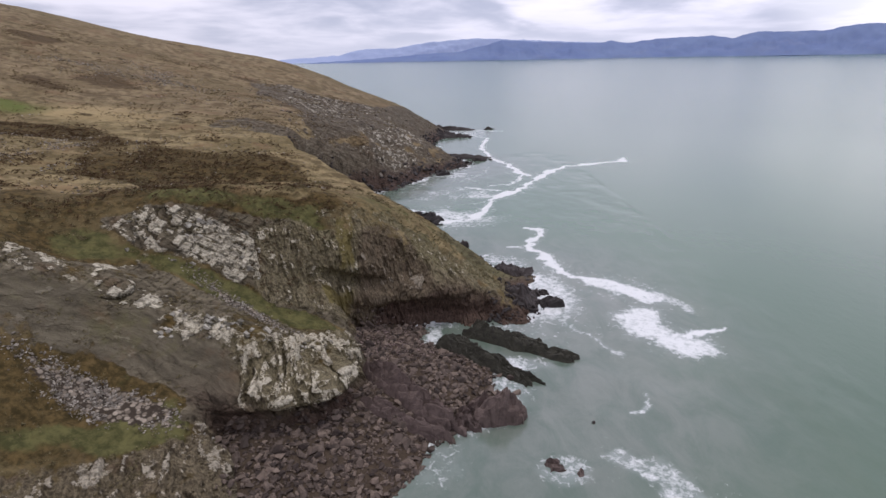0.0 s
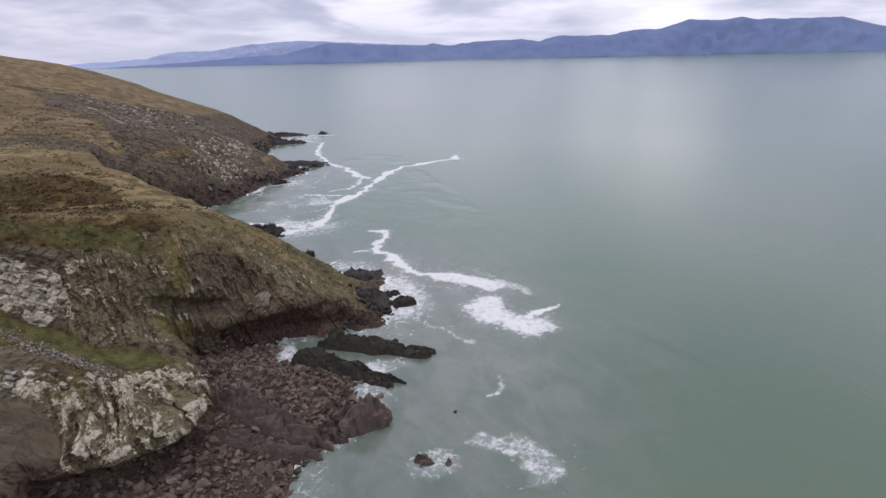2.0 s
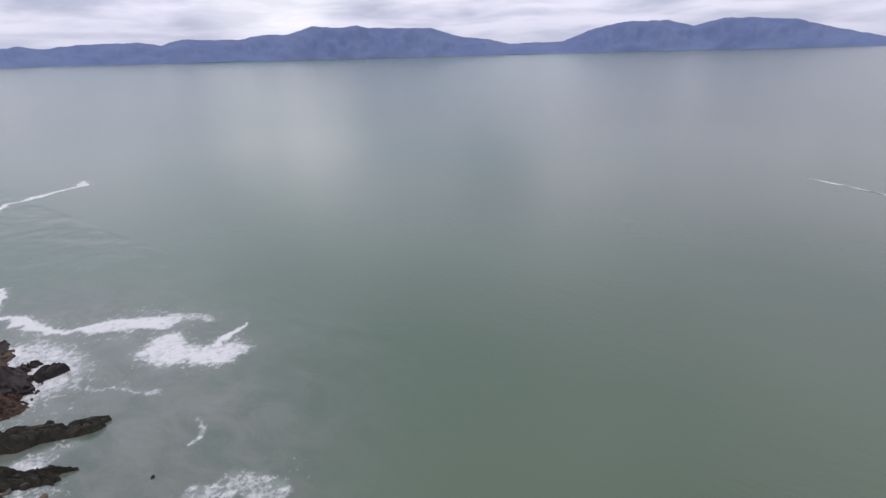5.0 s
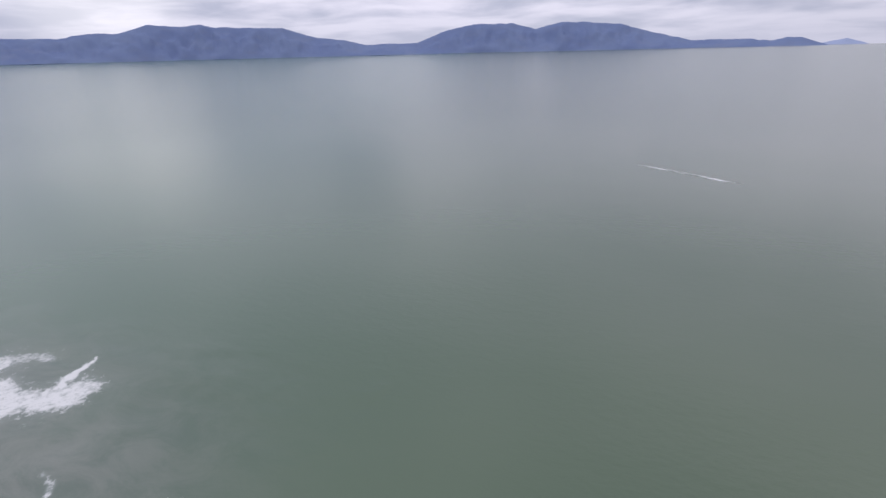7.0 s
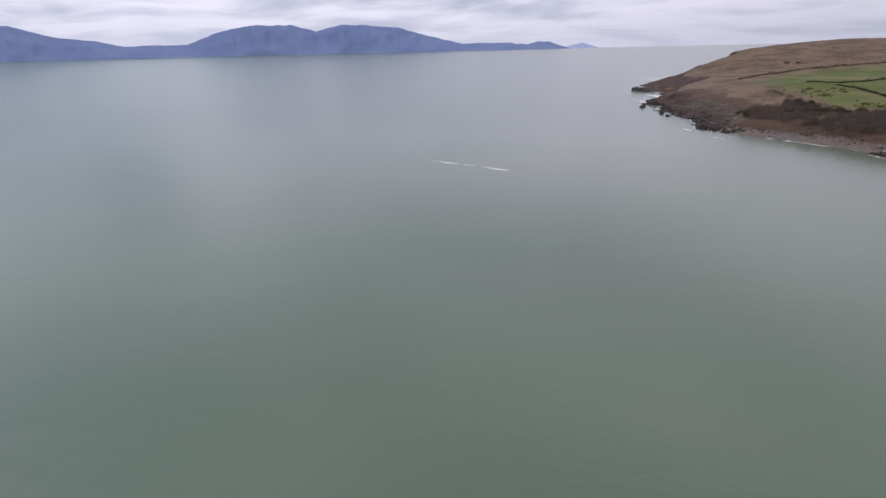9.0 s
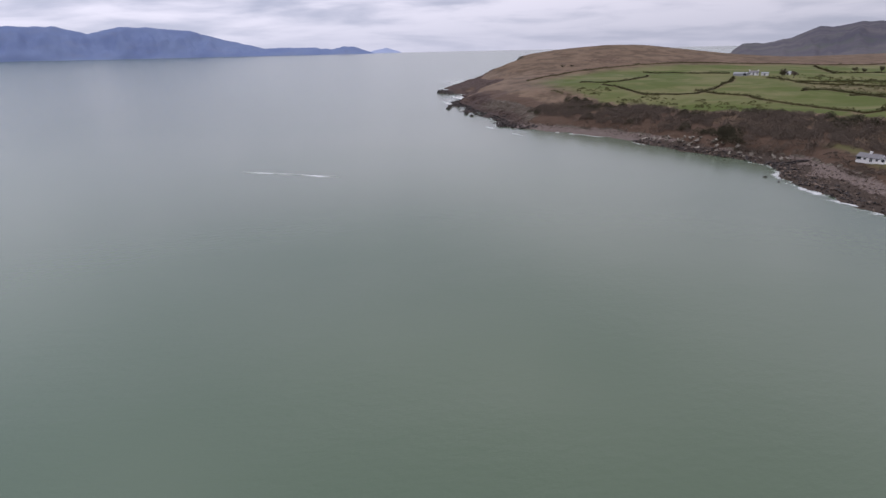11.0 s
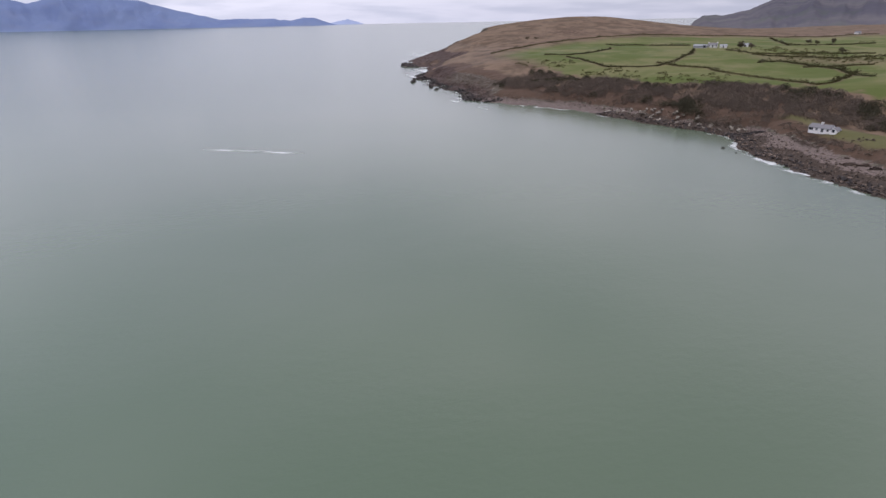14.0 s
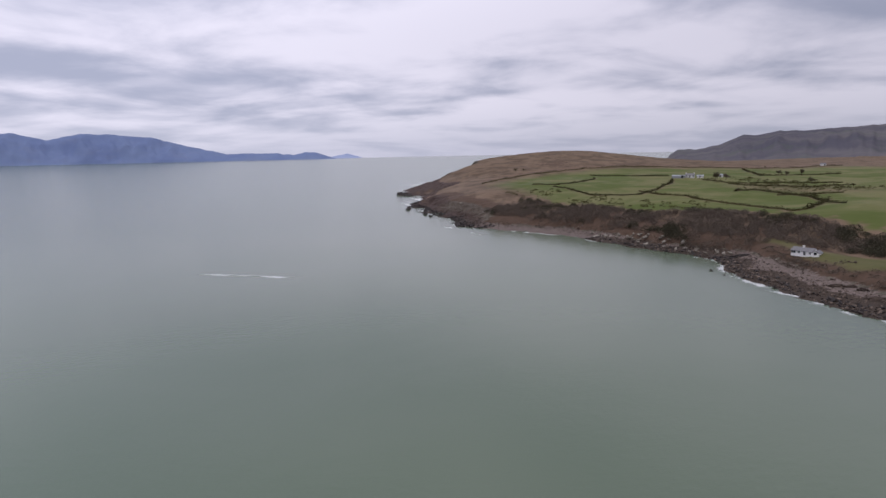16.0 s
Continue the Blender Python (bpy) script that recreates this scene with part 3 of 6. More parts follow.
HEDGES = [
    [(511, -252), (520, -267), (542, -312), (562, -371), (580, -431), (572, -500), (549, -549), (547, -612), (507, -681), (502, -756), (505, -820)],
    [(450, -275), (430, -298), (455, -352), (470, -362)], [(509, -387), (445, -413), (430, -425)],
    [(427, -284), (390, -281), (358, -274), (336, -288), (329, -297), (340, -323), (371, -369), (395, -395)],
    [(345, -311), (318, -305), (297, -312), (282, -307), (258, -304), (230, -298), (212, -289), (195, -281), (192, -289), (210, -324), (220, -347)],
    [(294, -355), (291, -368), (268, -365), (237, -355), (215, -336), (195, -322)], [(497, -613), (397, -514), (389, -557), (372, -602)],
    [(336, -398), (304, -401), (279, -414), (270, -455)], [(259, -354), (247, -368), (233, -382)], [(380, -416), (335, -404), (317, -436), (293, -478)],
]
GREEN = [(452, -222), (400, -236), (364, -240), (310, -240), (288, -245), (259, -252), (243, -274), (207, -274), (182, -272), (150, -268), (110, -300), (120, -420),
         (250, -720), (495, -830), (502, -756), (507, -681), (547, -612), (549, -549), (572, -500), (580, -431), (562, -371), (542, -312), (520, -267), (500, -245)]
LAWN = [(178, -233), (165, -236), (150, -230), (132, -226), (118, -232), (100, -228), (104, -212), (121, -207), (131, -212), (143, -216), (160, -226)]


HEATHER = [(-137, 172), (-116, 179), (-88, 163), (-68, 146), (-52, 147), (-36, 145), (-36, 130), (-53, 130), (-49, 102), (-68, 109), (-79, 117), (-102, 151), (-124, 155)]
BRACKEN = [(-70, 83), (-63, 90), (-65, 101), (-62, 116), (-44, 98), (-30, 100), (-20, 106), (-16, 103), (-24, 97), (-35, 95), (-45, 93), (-54, 93), (-58, 88), (-61, 74)]
STONY = [(-124, 155), (-111, 159), (-84, 128), (-82, 116), (-91, 114), (-96, 112)]
STRAW = [(-145, 205), (-126, 215), (-103, 207), (-104, 189), (-121, 189), (-137, 192)]
TAN = [(-91, 111), (-79, 113), (-67, 105), (-66, 92), (-73, 86)]
DARK_HIGH = [[(-226, 300), (-206, 312), (-200, 297), (-212, 280)], [(-182, 236), (-178, 249), (-165, 240), (-167, 214)], [(-163, 261), (-159, 278), (-140, 262), (-147, 242)],
             [(-113, 325), (-96, 343), (-68, 306), (-51, 281), (-53, 240), (-76, 268)]]
HEAD_ROCK = [(-108, 316), (-90, 346), (-72, 328), (-47, 338), (-18, 360), (0, 400), (20, 300), (10, 240), (-30, 200), (-52, 203), (-62, 225), (-81, 259)]
CLIFF_ROCK = [(-66, 62), (-64, 71), (-54, 77), (-50, 82), (-57, 84), (-58, 89), (-52, 92.5), (-35, 94.5), (-27, 96), (-20, 105), (-13, 114), (0, 128), (26, 133), (26, 94), (-8, 94), (-8, 60), (-30, 58), (-36, 61), (-44, 62.5), (-54, 59)]


# bleached rock: a slab wall, the broken wall beside it, a row of blocks, a jointed face, and lesser outcrops
PALE = [([(-44.6, 89.1), (-41.0, 91.0), (-33.5, 91.4), (-32.3, 86.7), (-35.5, 84.5), (-37.6, 86.0), (-41.5, 84.3), (-44.7, 86.2)], 0.98),
        ([(-58.1, 85.9), (-52.7, 91.8), (-47.0, 92.5), (-40.3, 92.1), (-33.7, 92.1), (-30.9, 86.5), (-37.3, 86.5), (-42.8, 84.0), (-49.5, 83.0), (-50.3, 76.6), (-50.0, 71.5)], 0.60),
        ([(-41.3, 67.4), (-40.4, 72.0), (-36.9, 73.3), (-31.0, 72.7), (-25.8, 76.9), (-17.9, 73.5), (-14.5, 81.0), (-13.6, 76.7), (-18.7, 69.0), (-24.9, 68.5), (-29.6, 68.4), (-36.5, 68.0)], 0.70),
        ([(-31.2, 68.5), (-25.9, 71.7), (-14.9, 82.0), (-13.4, 73.5), (-16.2, 66.3), (-18.2, 63.5), (-23.4, 63.2), (-27.8, 64.7), (-29.6, 65.5)], 0.40),
        ([(-65.2, 76.0), (-64.0, 78.5), (-59.3, 80.8), (-51.6, 69.7), (-54.6, 66.7), (-58.7, 67.3)], 0.42),
        ([(-48.9, 70.9), (-45.4, 74.8), (-41.4, 75.4), (-40.1, 72.3), (-44.2, 70.5), (-47.9, 69.3)], 0.50),
        ([(-42.2, 49.3), (-39.1, 50.8), (-37.3, 50.9), (-36.1, 48.0), (-37.9, 45.9), (-40.1, 46.3)], 0.56)]
HEAD_PALE = [([(-93, 340), (-79, 358), (-65, 361), (-41, 257), (-54, 254), (-80, 293)], 0.20), ([(-33, 250), (-23, 277), (-7, 263), (-6, 251), (-22, 229), (-33, 224)], 0.27),
             ([(-73, 407), (-41, 337), (-25, 308), (-27, 266), (-52, 322)], 0.15)]
SLAB = [(-47.2, 67.6), (-42.4, 71.3), (-36.4, 67.7), (-31.0, 67.9), (-28.9, 65.1), (-30.2, 63.3), (-34.9, 61.1), (-44.1, 62.9), (-53.9, 58.3), (-57.6, 65.5), (-49.0, 70.3)]
OCHRE = [[(-20.8, 100.0), (-17.5, 101.8), (-16.8, 95.5), (-19.6, 94.0)], [(-22.3, 91.3), (-16.5, 94.7), (-17.6, 93.1), (-20.2, 87.1)]]
RED_WALL = [(-15.7, 99.5), (-10.8, 106.6), (-5.1, 103.7), (-1.7, 99.9), (-2.9, 96), (-18.8, 92.0), (-15.6, 95.4)]
UPRIGHT = [(-33.8, 92.8), (-27.5, 96.3), (-24.3, 101.6), (-16.7, 108.9), (-5.2, 108.4), (9.7, 113.8), (22, 112), (18, 95), (-18.8, 86), (-22.5, 85.5), (-31.9, 82.5)]
FOOT_ROCK = [(-45.5, 44.5), (-42.4, 49.7), (-35.1, 52.0), (-32.7, 56.9), (-29.6, 59.9), (-25.2, 50.0), (-30, 36), (-43.7, 38)]
HEAD_GRASS = [[(-97, 276), (-90, 300), (-72, 276), (-50, 231), (-50, 221), (-54, 203), (-70, 222)], [(-45, 227), (-33, 246), (-30, 227), (-37, 217), (-42, 216)]]


def patch(poly, x, y, soft):
    return smooth(within(poly, x, y) / soft + 0.5)


def slope_of(x, y, z):
    gy = np.gradient(z, axis=0) / np.gradient(y, axis=0)
    gx = np.gradient(z, axis=1) / np.gradient(x, axis=1)
    return np.hypot(gx, gy)


def covers(x, y, z, slope, shore, foot):
    west = y > 0
    n1, n2 = fbm(x / 14, y / 14, octaves=4, seed=21), fbm(x / 4, y / 4, octaves=3, seed=22)
    wx, wy = x + 5 * fbm(x / 18, y / 18, octaves=4, seed=23), y + 5 * fbm(x / 18, y / 18, octaves=4, seed=24)
    dark = np.zeros_like(x)
    for poly, amount in [(HEATHER, 0.85), (BRACKEN, 0.75)] + [(q, 0.62) for q in DARK_HIGH]:
        dark = np.maximum(dark, amount * patch(poly, wx, wy, 6.0 if amount > 0.7 else 22.0))
    dark = np.maximum(dark, 0.62 * blob(x, y, -50, 52, 22, 11) * (y < 66))
    dark = np.maximum(dark, np.max([0.7 * blob(x, y, -33, 50, 7, 9), 0.62 * blob(x, y, -40, 60, 11, 3.5), 0.75 * blob(x, y, -67, 86, 9, 9), 0.55 * blob(x, y, -29, 86.5, 9, 2.5)], axis=0))
    near = smooth((104 - y) / 8) * smooth((x + 84) / 10) * west
    dark = dark + 0.5 * n1 * (y > 60)
    green = 0.25 * blob(x, y, -14, 119, 18, 12)
    straw = west * np.clip(0.8 * patch(STRAW, wx, wy, 6) + 0.12 * patch(TAN, wx, wy, 6) + 0.2 * blob(x, y, -40, 122, 22, 9, -20) + 0.3 * n1 * (y > 110), 0, 1)
    green = green + 0.8 * (blob(x, y, -38, 82.5, 13, 2.6, -6) + blob(x, y, -23, 82, 7, 2.6, -4)) + 0.5 * blob(x, y, -43, 49.5, 9, 3.2, 20) + 0.62 * blob(x, y, -57, 83, 7, 5) + 0.22 * blob(x, y, -6, 116, 26, 13, 12) + 0.28 * blob(x, y, -36, 97, 14, 2.6)
    green = green + 0.45 * blob(x, y, -36, 55, 5, 4) + 0.30 * blob(x, y, -48, 95, 9, 3) + 0.3 * blob(x, y, -22, 100, 12, 5, 20)
    # no shingle below the outer cliffs, only rock
    bare = west * smooth((y - 93.5) / 2) * smooth((x + 9) / 4 + smooth((y - 110) / 10) * 9)
    scree = 0.8 * blob(x, y, -42, 57, 11, 3.2, -5) + 0.30 * patch(STONY, wx, wy, 5) + 0.40 * blob(x, y, -152, 283, 40, 26) + 0.7 * blob(x, y, -31, 79, 12, 1.3, -22)
    scree = scree + 0.3 * blob(x, y, -38, 98, 8, 2) + 0.9 * smooth((0.5 - foot) / 1.0) * (shore > -6) * (1 - bare)
    rock = smooth((slope - 0.75) / 0.5) * west * smooth((135 - y) / 20)
    # bare rock ribs of the near cliffs
    ribs = np.maximum(patch(CLIFF_ROCK, x + 0.6 * n2, y + 0.6 * n2, 2.0), 0.95 * patch(FOOT_ROCK, x + 0.8 * n2, y + 0.8 * n2, 1.5))
    ribs = np.maximum(ribs, patch(SLAB, x + 0.6 * n2, y + 0.6 * n2, 2.0))
    ribs = ribs * (1 - np.clip(green * 1.4 - 0.1, 0, 0.9)) * (1 - np.clip(scree, 0, 0.8))
    rock = np.maximum(rock, np.clip(ribs, 0, 1) * (0.74 + 0.3 * n2))
    dark, green = np.maximum(dark, near * (0.60 + 0.25 * n1)), green + near * (0.16 + 0.30 * n1)
    head = np.maximum(1.0 * patch(HEAD_ROCK, wx, wy, 10), smooth((40 - foot) / 16) * (y > 190)) * (x < 60) * (y > 185)
    rock = np.maximum(rock, west * head * (0.98 + 0.38 * n1 + 0.22 * n2))
    tip = (y < 0) * smooth((x - 330) / 30) * smooth((24 + 26 * smooth((x - 520) / 60) - foot) / 14) * (0.85 + 0.4 * n1)
    rock = np.maximum(rock, tip)
    rock = np.clip(np.maximum(rock, smooth((2.0 - foot) / 1.5) * np.where(foot > 0, np.maximum(0.8, bare), bare)), 0, 1)
    pale = np.max([v * patch(q, x + 0.5 * n2, y + 0.5 * n2, 1.6) for q, v in PALE] + [v * patch(q, wx, wy, 8.0) for q, v in HEAD_PALE], axis=0) + 0.12 * (y < 0) + 0.09 * (y > 190)
    pale = np.maximum(pale, np.maximum(0.06 * patch(SLAB, x, y, 2.0), 0.26 * patch(FOOT_ROCK, x, y, 1.5)))
    pale = pale + 0.16 * smooth((z - 4) / 6) * patch(UPRIGHT, x, y, 2.0)
    tide = np.where(west, 3.6 + 4.0 * smooth((y - 185) / 20) + 5.0 * blob(x, y, -4, 98, 20, 7) + 2.5 * blob(x, y, -22, 66, 14, 7), 2.0 + 22.0 * smooth((x - 335) / 60))
    head_turf = np.max([patch(q, wx, wy, 8.0) for q in HEAD_GRASS], axis=0)
    rock = rock * (1 - 0.62 * head_turf)
    wet = smooth((tide + 3.0 * n1 - z) / 3.4) * np.maximum(0.4 + 0.6 * smooth((1.2 - foot) / 5 + 1), (y < 0) * smooth((x - 430) / 30))
    wet = np.maximum(wet, np.maximum(0.85 * blob(x, y, -28, 61.2, 7, 3.2), 0.35 * patch(FOOT_ROCK, x, y, 2.0)))
    wet = np.maximum(wet, 0.20 * west * smooth((y - 190) / 10))
    wet = np.maximum(wet, 0.55 * patch(RED_WALL, x + 0.8 * n2, y + 0.8 * n2, 1.5))
    moss = np.clip(0.38 * blob(x, y, -52, 68, 16, 8) + 0.26 * blob(x, y, -36, 66, 12, 4) + 0.85 * blob(x, y, -2, 113, 30, 15, 12) + 0.5 * blob(x, y, -22, 95, 8, 5) + 0.15 * (y > 190) * smooth((z - 6) / 8), 0, 1)
    inside = within(GREEN, x, y)
    field = (y < -150) * smooth((inside + 5 * n2 + 3 * n1) / (5 + 34 * smooth((x - 370) / 70))) * np.clip(0.95 - 0.5 * blob(x, y, 275, -400, 60, 35), 0, 1)
    hedge = np.min([along(h, x, y) for h in HEDGES], axis=0)
    field = field * np.where(y < -150, smooth((hedge - 0.5) / 2.5), 1)
    field = np.maximum(field, 0.6 * (y < -150) * smooth((within(LAWN, x, y) + 1) / 3))
    field = np.maximum(field, west * smooth((within([(-170, 196), (-158.7, 203), (-150.6, 211), (-142.3, 195), (-147.4, 186), (-175, 175)], x, y) + 1) / 3))
    dark = dark + (y < 0) * (1.0 * smooth((18 - abs(foot - 14)) / 8) * smooth((540 - x) / 60) + 0.22 * blob(x, y, 640, -420, 50, 30) + 0.30 * smooth(fbm(x / 70, y / 45, octaves=4, seed=25) * 1.6) * (x > 440))
    scree = scree + (y < 0) * 1.0 * smooth((2 - foot) / 2) * (shore > -5)
    cove = smooth(within(COVE_BEACH, x, y) + 1)
    shingle = np.maximum(1.0 * (y < 0), cove)
    # weed on the east beach; in the cove it only darkens gaps between boulders
    weed = 0.9 * cove + (y < 0) * np.clip(smooth((17 - shore + 4 * n1) / 7) * (0.8 + 0.3 * blob(x, y, 135, -190, 50, 14)) * (1 - 0.6 * smooth((x - 235) / 40) * smooth((400 - x) / 60)), 0, 1)
    return {"rock": rock, "pale": pale, "wet": np.clip(wet, 0, 1), "dark": np.clip(dark, 0, 1), "straw": straw, "green": np.clip(green, 0, 1),
            "scree": np.clip(scree, 0, 1), "moss": moss, "ochre": 0.8 * np.max([patch(q, x + 0.4 * n2, y, 1.0) for q in OCHRE], axis=0), "slab": patch(SLAB, x, y, 2.0), "upright": np.maximum(np.maximum(patch(UPRIGHT, x, y, 2.0), patch(FOOT_ROCK, x, y, 1.5)), patch(PALE[3][0], x + n2, y + n2, 2.0)), "ruddy": 1.0 * (y < 0) * np.ones_like(x) + 0.35 * west * smooth((y - 180) / 60), "shingle": shingle, "weed": weed, "field": np.clip(field, 0, 1)}


def courses(a, b, c, thick, length, deep, seed):
    """Rock split into beds along a, each cut by joints along b and c: a random number for each block and each bed, and the metres to the nearest joint."""
    a = a / thick + 0.45 * value_noise(a / (2.7 * thick), b / (9 * thick), c / (9 * thick), seed + 9)
    i = np.floor(a)
    jump = hashed(i, i * 0, i * 0, seed)
    b = b / (length * (0.7 + 0.6 * jump)) + 7.3 * jump + 0.2 * value_noise(a * 0.8, b / length, c / length, seed + 8)
    j = np.floor(b)
    c = c / deep + 5.1 * jump + 0.37 * j
    k = np.floor(c)
    gap = np.minimum(np.minimum(a - i, i + 1 - a) * thick, np.minimum(b - j, j + 1 - b) * length * 0.9)
    return hashed(i, j, k, seed + 1), hashed(i, np.floor(j / 5), np.floor(k / 3), seed + 2), gap


def crags(x, y, z, a, scale):
    """Broken, bedded rock: how far it stands out, the tone of each block and the joints between them."""
    c, s = math.cos(radians(-14)), math.sin(radians(-14))
    u, v = x * c + y * s, -x * s + y * c
    bend = 0.6 * fbm(x / 6, y / 6, z / 6, 3, 29)
    # beds dip to the east, cut by joints square to them; further on they stand on end
    w1, u1 = (z + 0.50 * u) / 1.12 + bend, (u - 0.50 * z) / 1.12 + 0.6 * bend
    w2, u2 = (u + 0.22 * z) / 1.02 + 0.5 * v + 0.5 * bend, (z - 0.22 * u) / 1.02 + bend
    up = a["upright"] > 0.5
    w2 = w2 + 0.9 * fbm(w2 / 2.1, u2 / 9, v / 5, 2, 33)
    first, second = np.where(up, w2, w1), np.where(up, u2, u1)
    t, l = np.where(up, 0.85, 1.05) * scale, np.where(up, 2.0, 1.5) * scale
    who, bed, joint = courses(first, second, v + 0.3 * bend, t, l, 2.2 * scale, 31)
    small, shelf, crack = courses(first + 0.3 * bend, second, v, t * 0.42, l * 0.40, 0.9 * scale, 47)
    big = fbm(u / (9 * scale), v / (6 * scale), z / (7 * scale), 3, 61)
    pale = np.clip(a["pale"], 0, 1)
    broken = (0.32 + 0.9 * pale) * (1 - 0.55 * a["slab"]) + 0.50 * up
    seam = (1 - 0.85 * a["slab"]) * (1 - 0.6 * up)
    push = scale * (broken * (0.75 * (bed - 0.5) + 0.75 * (who - 0.5) + 0.34 * (small - 0.5) + 0.22 * (shelf - 0.5)) - 0.16 * seam * smooth(1 - joint / (0.13 * scale)) + 0.55 * big)
    return push * a["rock"], who, small, seam * np.maximum(smooth(1.25 - joint / (0.10 * scale)), 0.6 * smooth(1.2 - crack / (0.06 * scale)))


def build_land(name, xs, ys, scale_of):
    x, y = np.meshgrid(xs, ys)
    z, shore, foot, width = land(x, y)
    slope = slope_of(x, y, z)
    a = covers(x, y, z, slope, shore, foot)
    gy = np.gradient(z, axis=0) / np.gradient(y, axis=0)
    gx = np.gradient(z, axis=1) / np.gradient(x, axis=1)
    length = np.sqrt(1 + gx * gx + gy * gy)
    scale = scale_of(x, y)
    push, a["block"], a["chip"], a["crack"] = crags(x, y, z, a, scale)
    push = push * smooth((shore + 2) / 3)
    soft = (0.35 * fbm(x / 5, y / 5, octaves=4, seed=71) + 0.22 * a["dark"] * fbm(x / 1.3, y / 1.3, octaves=2, seed=72)) * smooth(foot / 4) * (1 - a["rock"]) * np.minimum(scale, 2) * (1 - 0.6 * a["field"]) * np.where(y < 0, 0.35, 1.0)
    # the sea has undercut the ribs: their brows lean out over the foot
    steep = np.maximum(np.hypot(gx, gy), 1e-6)
    high = np.clip((z - 1.5) / 9.0, 0, 1)
    brow = (1.9 * smooth((high - 0.30) / 0.25) * (1 - smooth((high - 0.7) / 0.3)) - 1.3 * smooth(1 - high / 0.35)) * smooth((steep - 0.5) / 0.8)
    brow = 1.25 * brow * np.clip(1.35 * blob(x, y, -22, 65.5, 13, 7) + blob(x, y, -4, 98, 19, 6), 0, 1.35) * smooth(foot / 0.8)
    sill = z - 11.0 + 0.38 * (x + 17)
    notch = smooth((sill - 0.6) / 0.8) * (1 - smooth((sill - 1.6) / 6.0)) - 1.1 * smooth(1 - abs(sill + 0.6) / 1.5)
    brow = brow + 1.3 * notch * smooth((steep - 0.5) / 0.8) * blob(x, y, -17, 96, 9, 6)
    px, py, pz = x - push * gx / length - brow * gx / steep, y - push * gy / length - brow * gy / steep, z + push / length + soft
    return sheet(name, xs, ys, (px, py, pz), [M_GROUND], keep=(z > -3.5), attrs=a)


tagged(build_land("ground", lines((-460, 12), (-110, 1.0), (-66, 0.20), (26, 3), (60,)),
                  lines((-1360, 60), (-330, 10), (25, 1.4), (38, 0.16), (104, 0.4), (135, 1.2), (195, 0.6), (290, 1.2), (460, 10), (560,)),
                  lambda x, y: 1.0 - 0.18 * smooth((y - 150) / 60)), "heathery winter headland with bare rock ribs and cliffs above the sea", "headland")
tagged(build_land("ground_east", lines((60, 3), (120, 1.8), (420, 3.5), (800, 12), (1260,)), lines((-1360, 14), (-800, 5), (-450, 1.7), (-140,)),
                  lambda x, y: 1.6 + 1.6 * smooth((x - 350) / 60)), "green hedged fields on a brown headland above a stony shore", "headland")

FOAM_LINES = [  # (x, y, half width) along each streak, and its strength
    ([(94, 278, 1.4), (91, 268, 2.2), (82, 266, 1.8), (59, 257, 1.1), (49, 244, 2.4), (37, 222, 1.6), (31, 210, 2.6), (23, 203, 2.0), (18, 194, 1.2), (16, 184, 1.8), (12, 176, 2.0), (8, 169, 2.0), (-3, 167, 2.0)], 1.0),
    ([(30, 358, 1.2), (24, 318, 1.4), (26, 284, 1.6), (32, 267, 1.5), (36, 242, 2.4), (39, 239, 2.0)], 0.95),
    ([(38, 241, 1.6), (29, 222, 1.4), (20, 219, 1.0)], 0.7), ([(10, 216, 0.8), (24, 209, 1.2)], 0.8),
    ([(25, 160, 0.3), (29.6, 157, 1.0), (28.6, 151, 1.1), (24.2, 144, 0.7), (25.5, 138, 1.3), (28.1, 131, 1.6), (27.9, 123, 1.8), (31, 119, 1.0)], 1.0),
    ([(17.6, 142.3, 0.4), (23, 141.5, 0.8)], 0.9), ([(9.9, 134.5, 0.3), (12.9, 137.5, 0.6)], 0.8),
    ([(28.5, 123.5, 0.9), (31.7, 119.0, 1.4), (36.5, 115.5, 3.2), (41.1, 111.5, 3.7), (44.8, 106.8, 2.8)], 0.90),
    ([(46.5, 109.5, 1.6), (49.2, 105.5, 2.0), (52, 101, 1.4)], 0.56),
    ([(43.2, 91.6, 0.4), (45.6, 90, 0.7), (49.6, 90.8, 0.9), (54.2, 92.9, 0.4)], 1.0),
    ([(23.4, 101, 0.4), (25, 94.5, 0.6), (26.5, 91.5, 0.7), (28.7, 88.9, 0.7), (30.1, 84.8, 0.9), (31.5, 83.3, 1.0)], 0.55),
    ([(27.4, 67.6, 0.5), (30.5, 69.2, 0.7), (31.1, 72.1, 0.4)], 0.62), ([(21.5, 58, 2.2), (25.5, 54.5, 3.6), (29, 50, 3.4)], 0.52),
    ([(-9, 416, 3.0), (12, 404, 4.0), (32, 396, 3.0), (46, 391, 1.0)], 0.75), ([(8, 386, 2.0), (22, 372, 1.6), (30, 358, 1.2)], 0.6),
    ([(-14, 186, 1.5), (-4, 178, 1.5), (6, 171, 1.5)], 0.8), ([(-16, 206, 1.5), (-6, 224, 1.2), (4, 246, 1.2), (16, 260, 1.5)], 0.3),
    ([(2, 186, 0.8), (12, 190, 0.8), (18, 196, 0.8)], 0.5), ([(12, 232, 0.8), (20, 246, 0.8), (24, 262, 0.8)], 0.5),
]
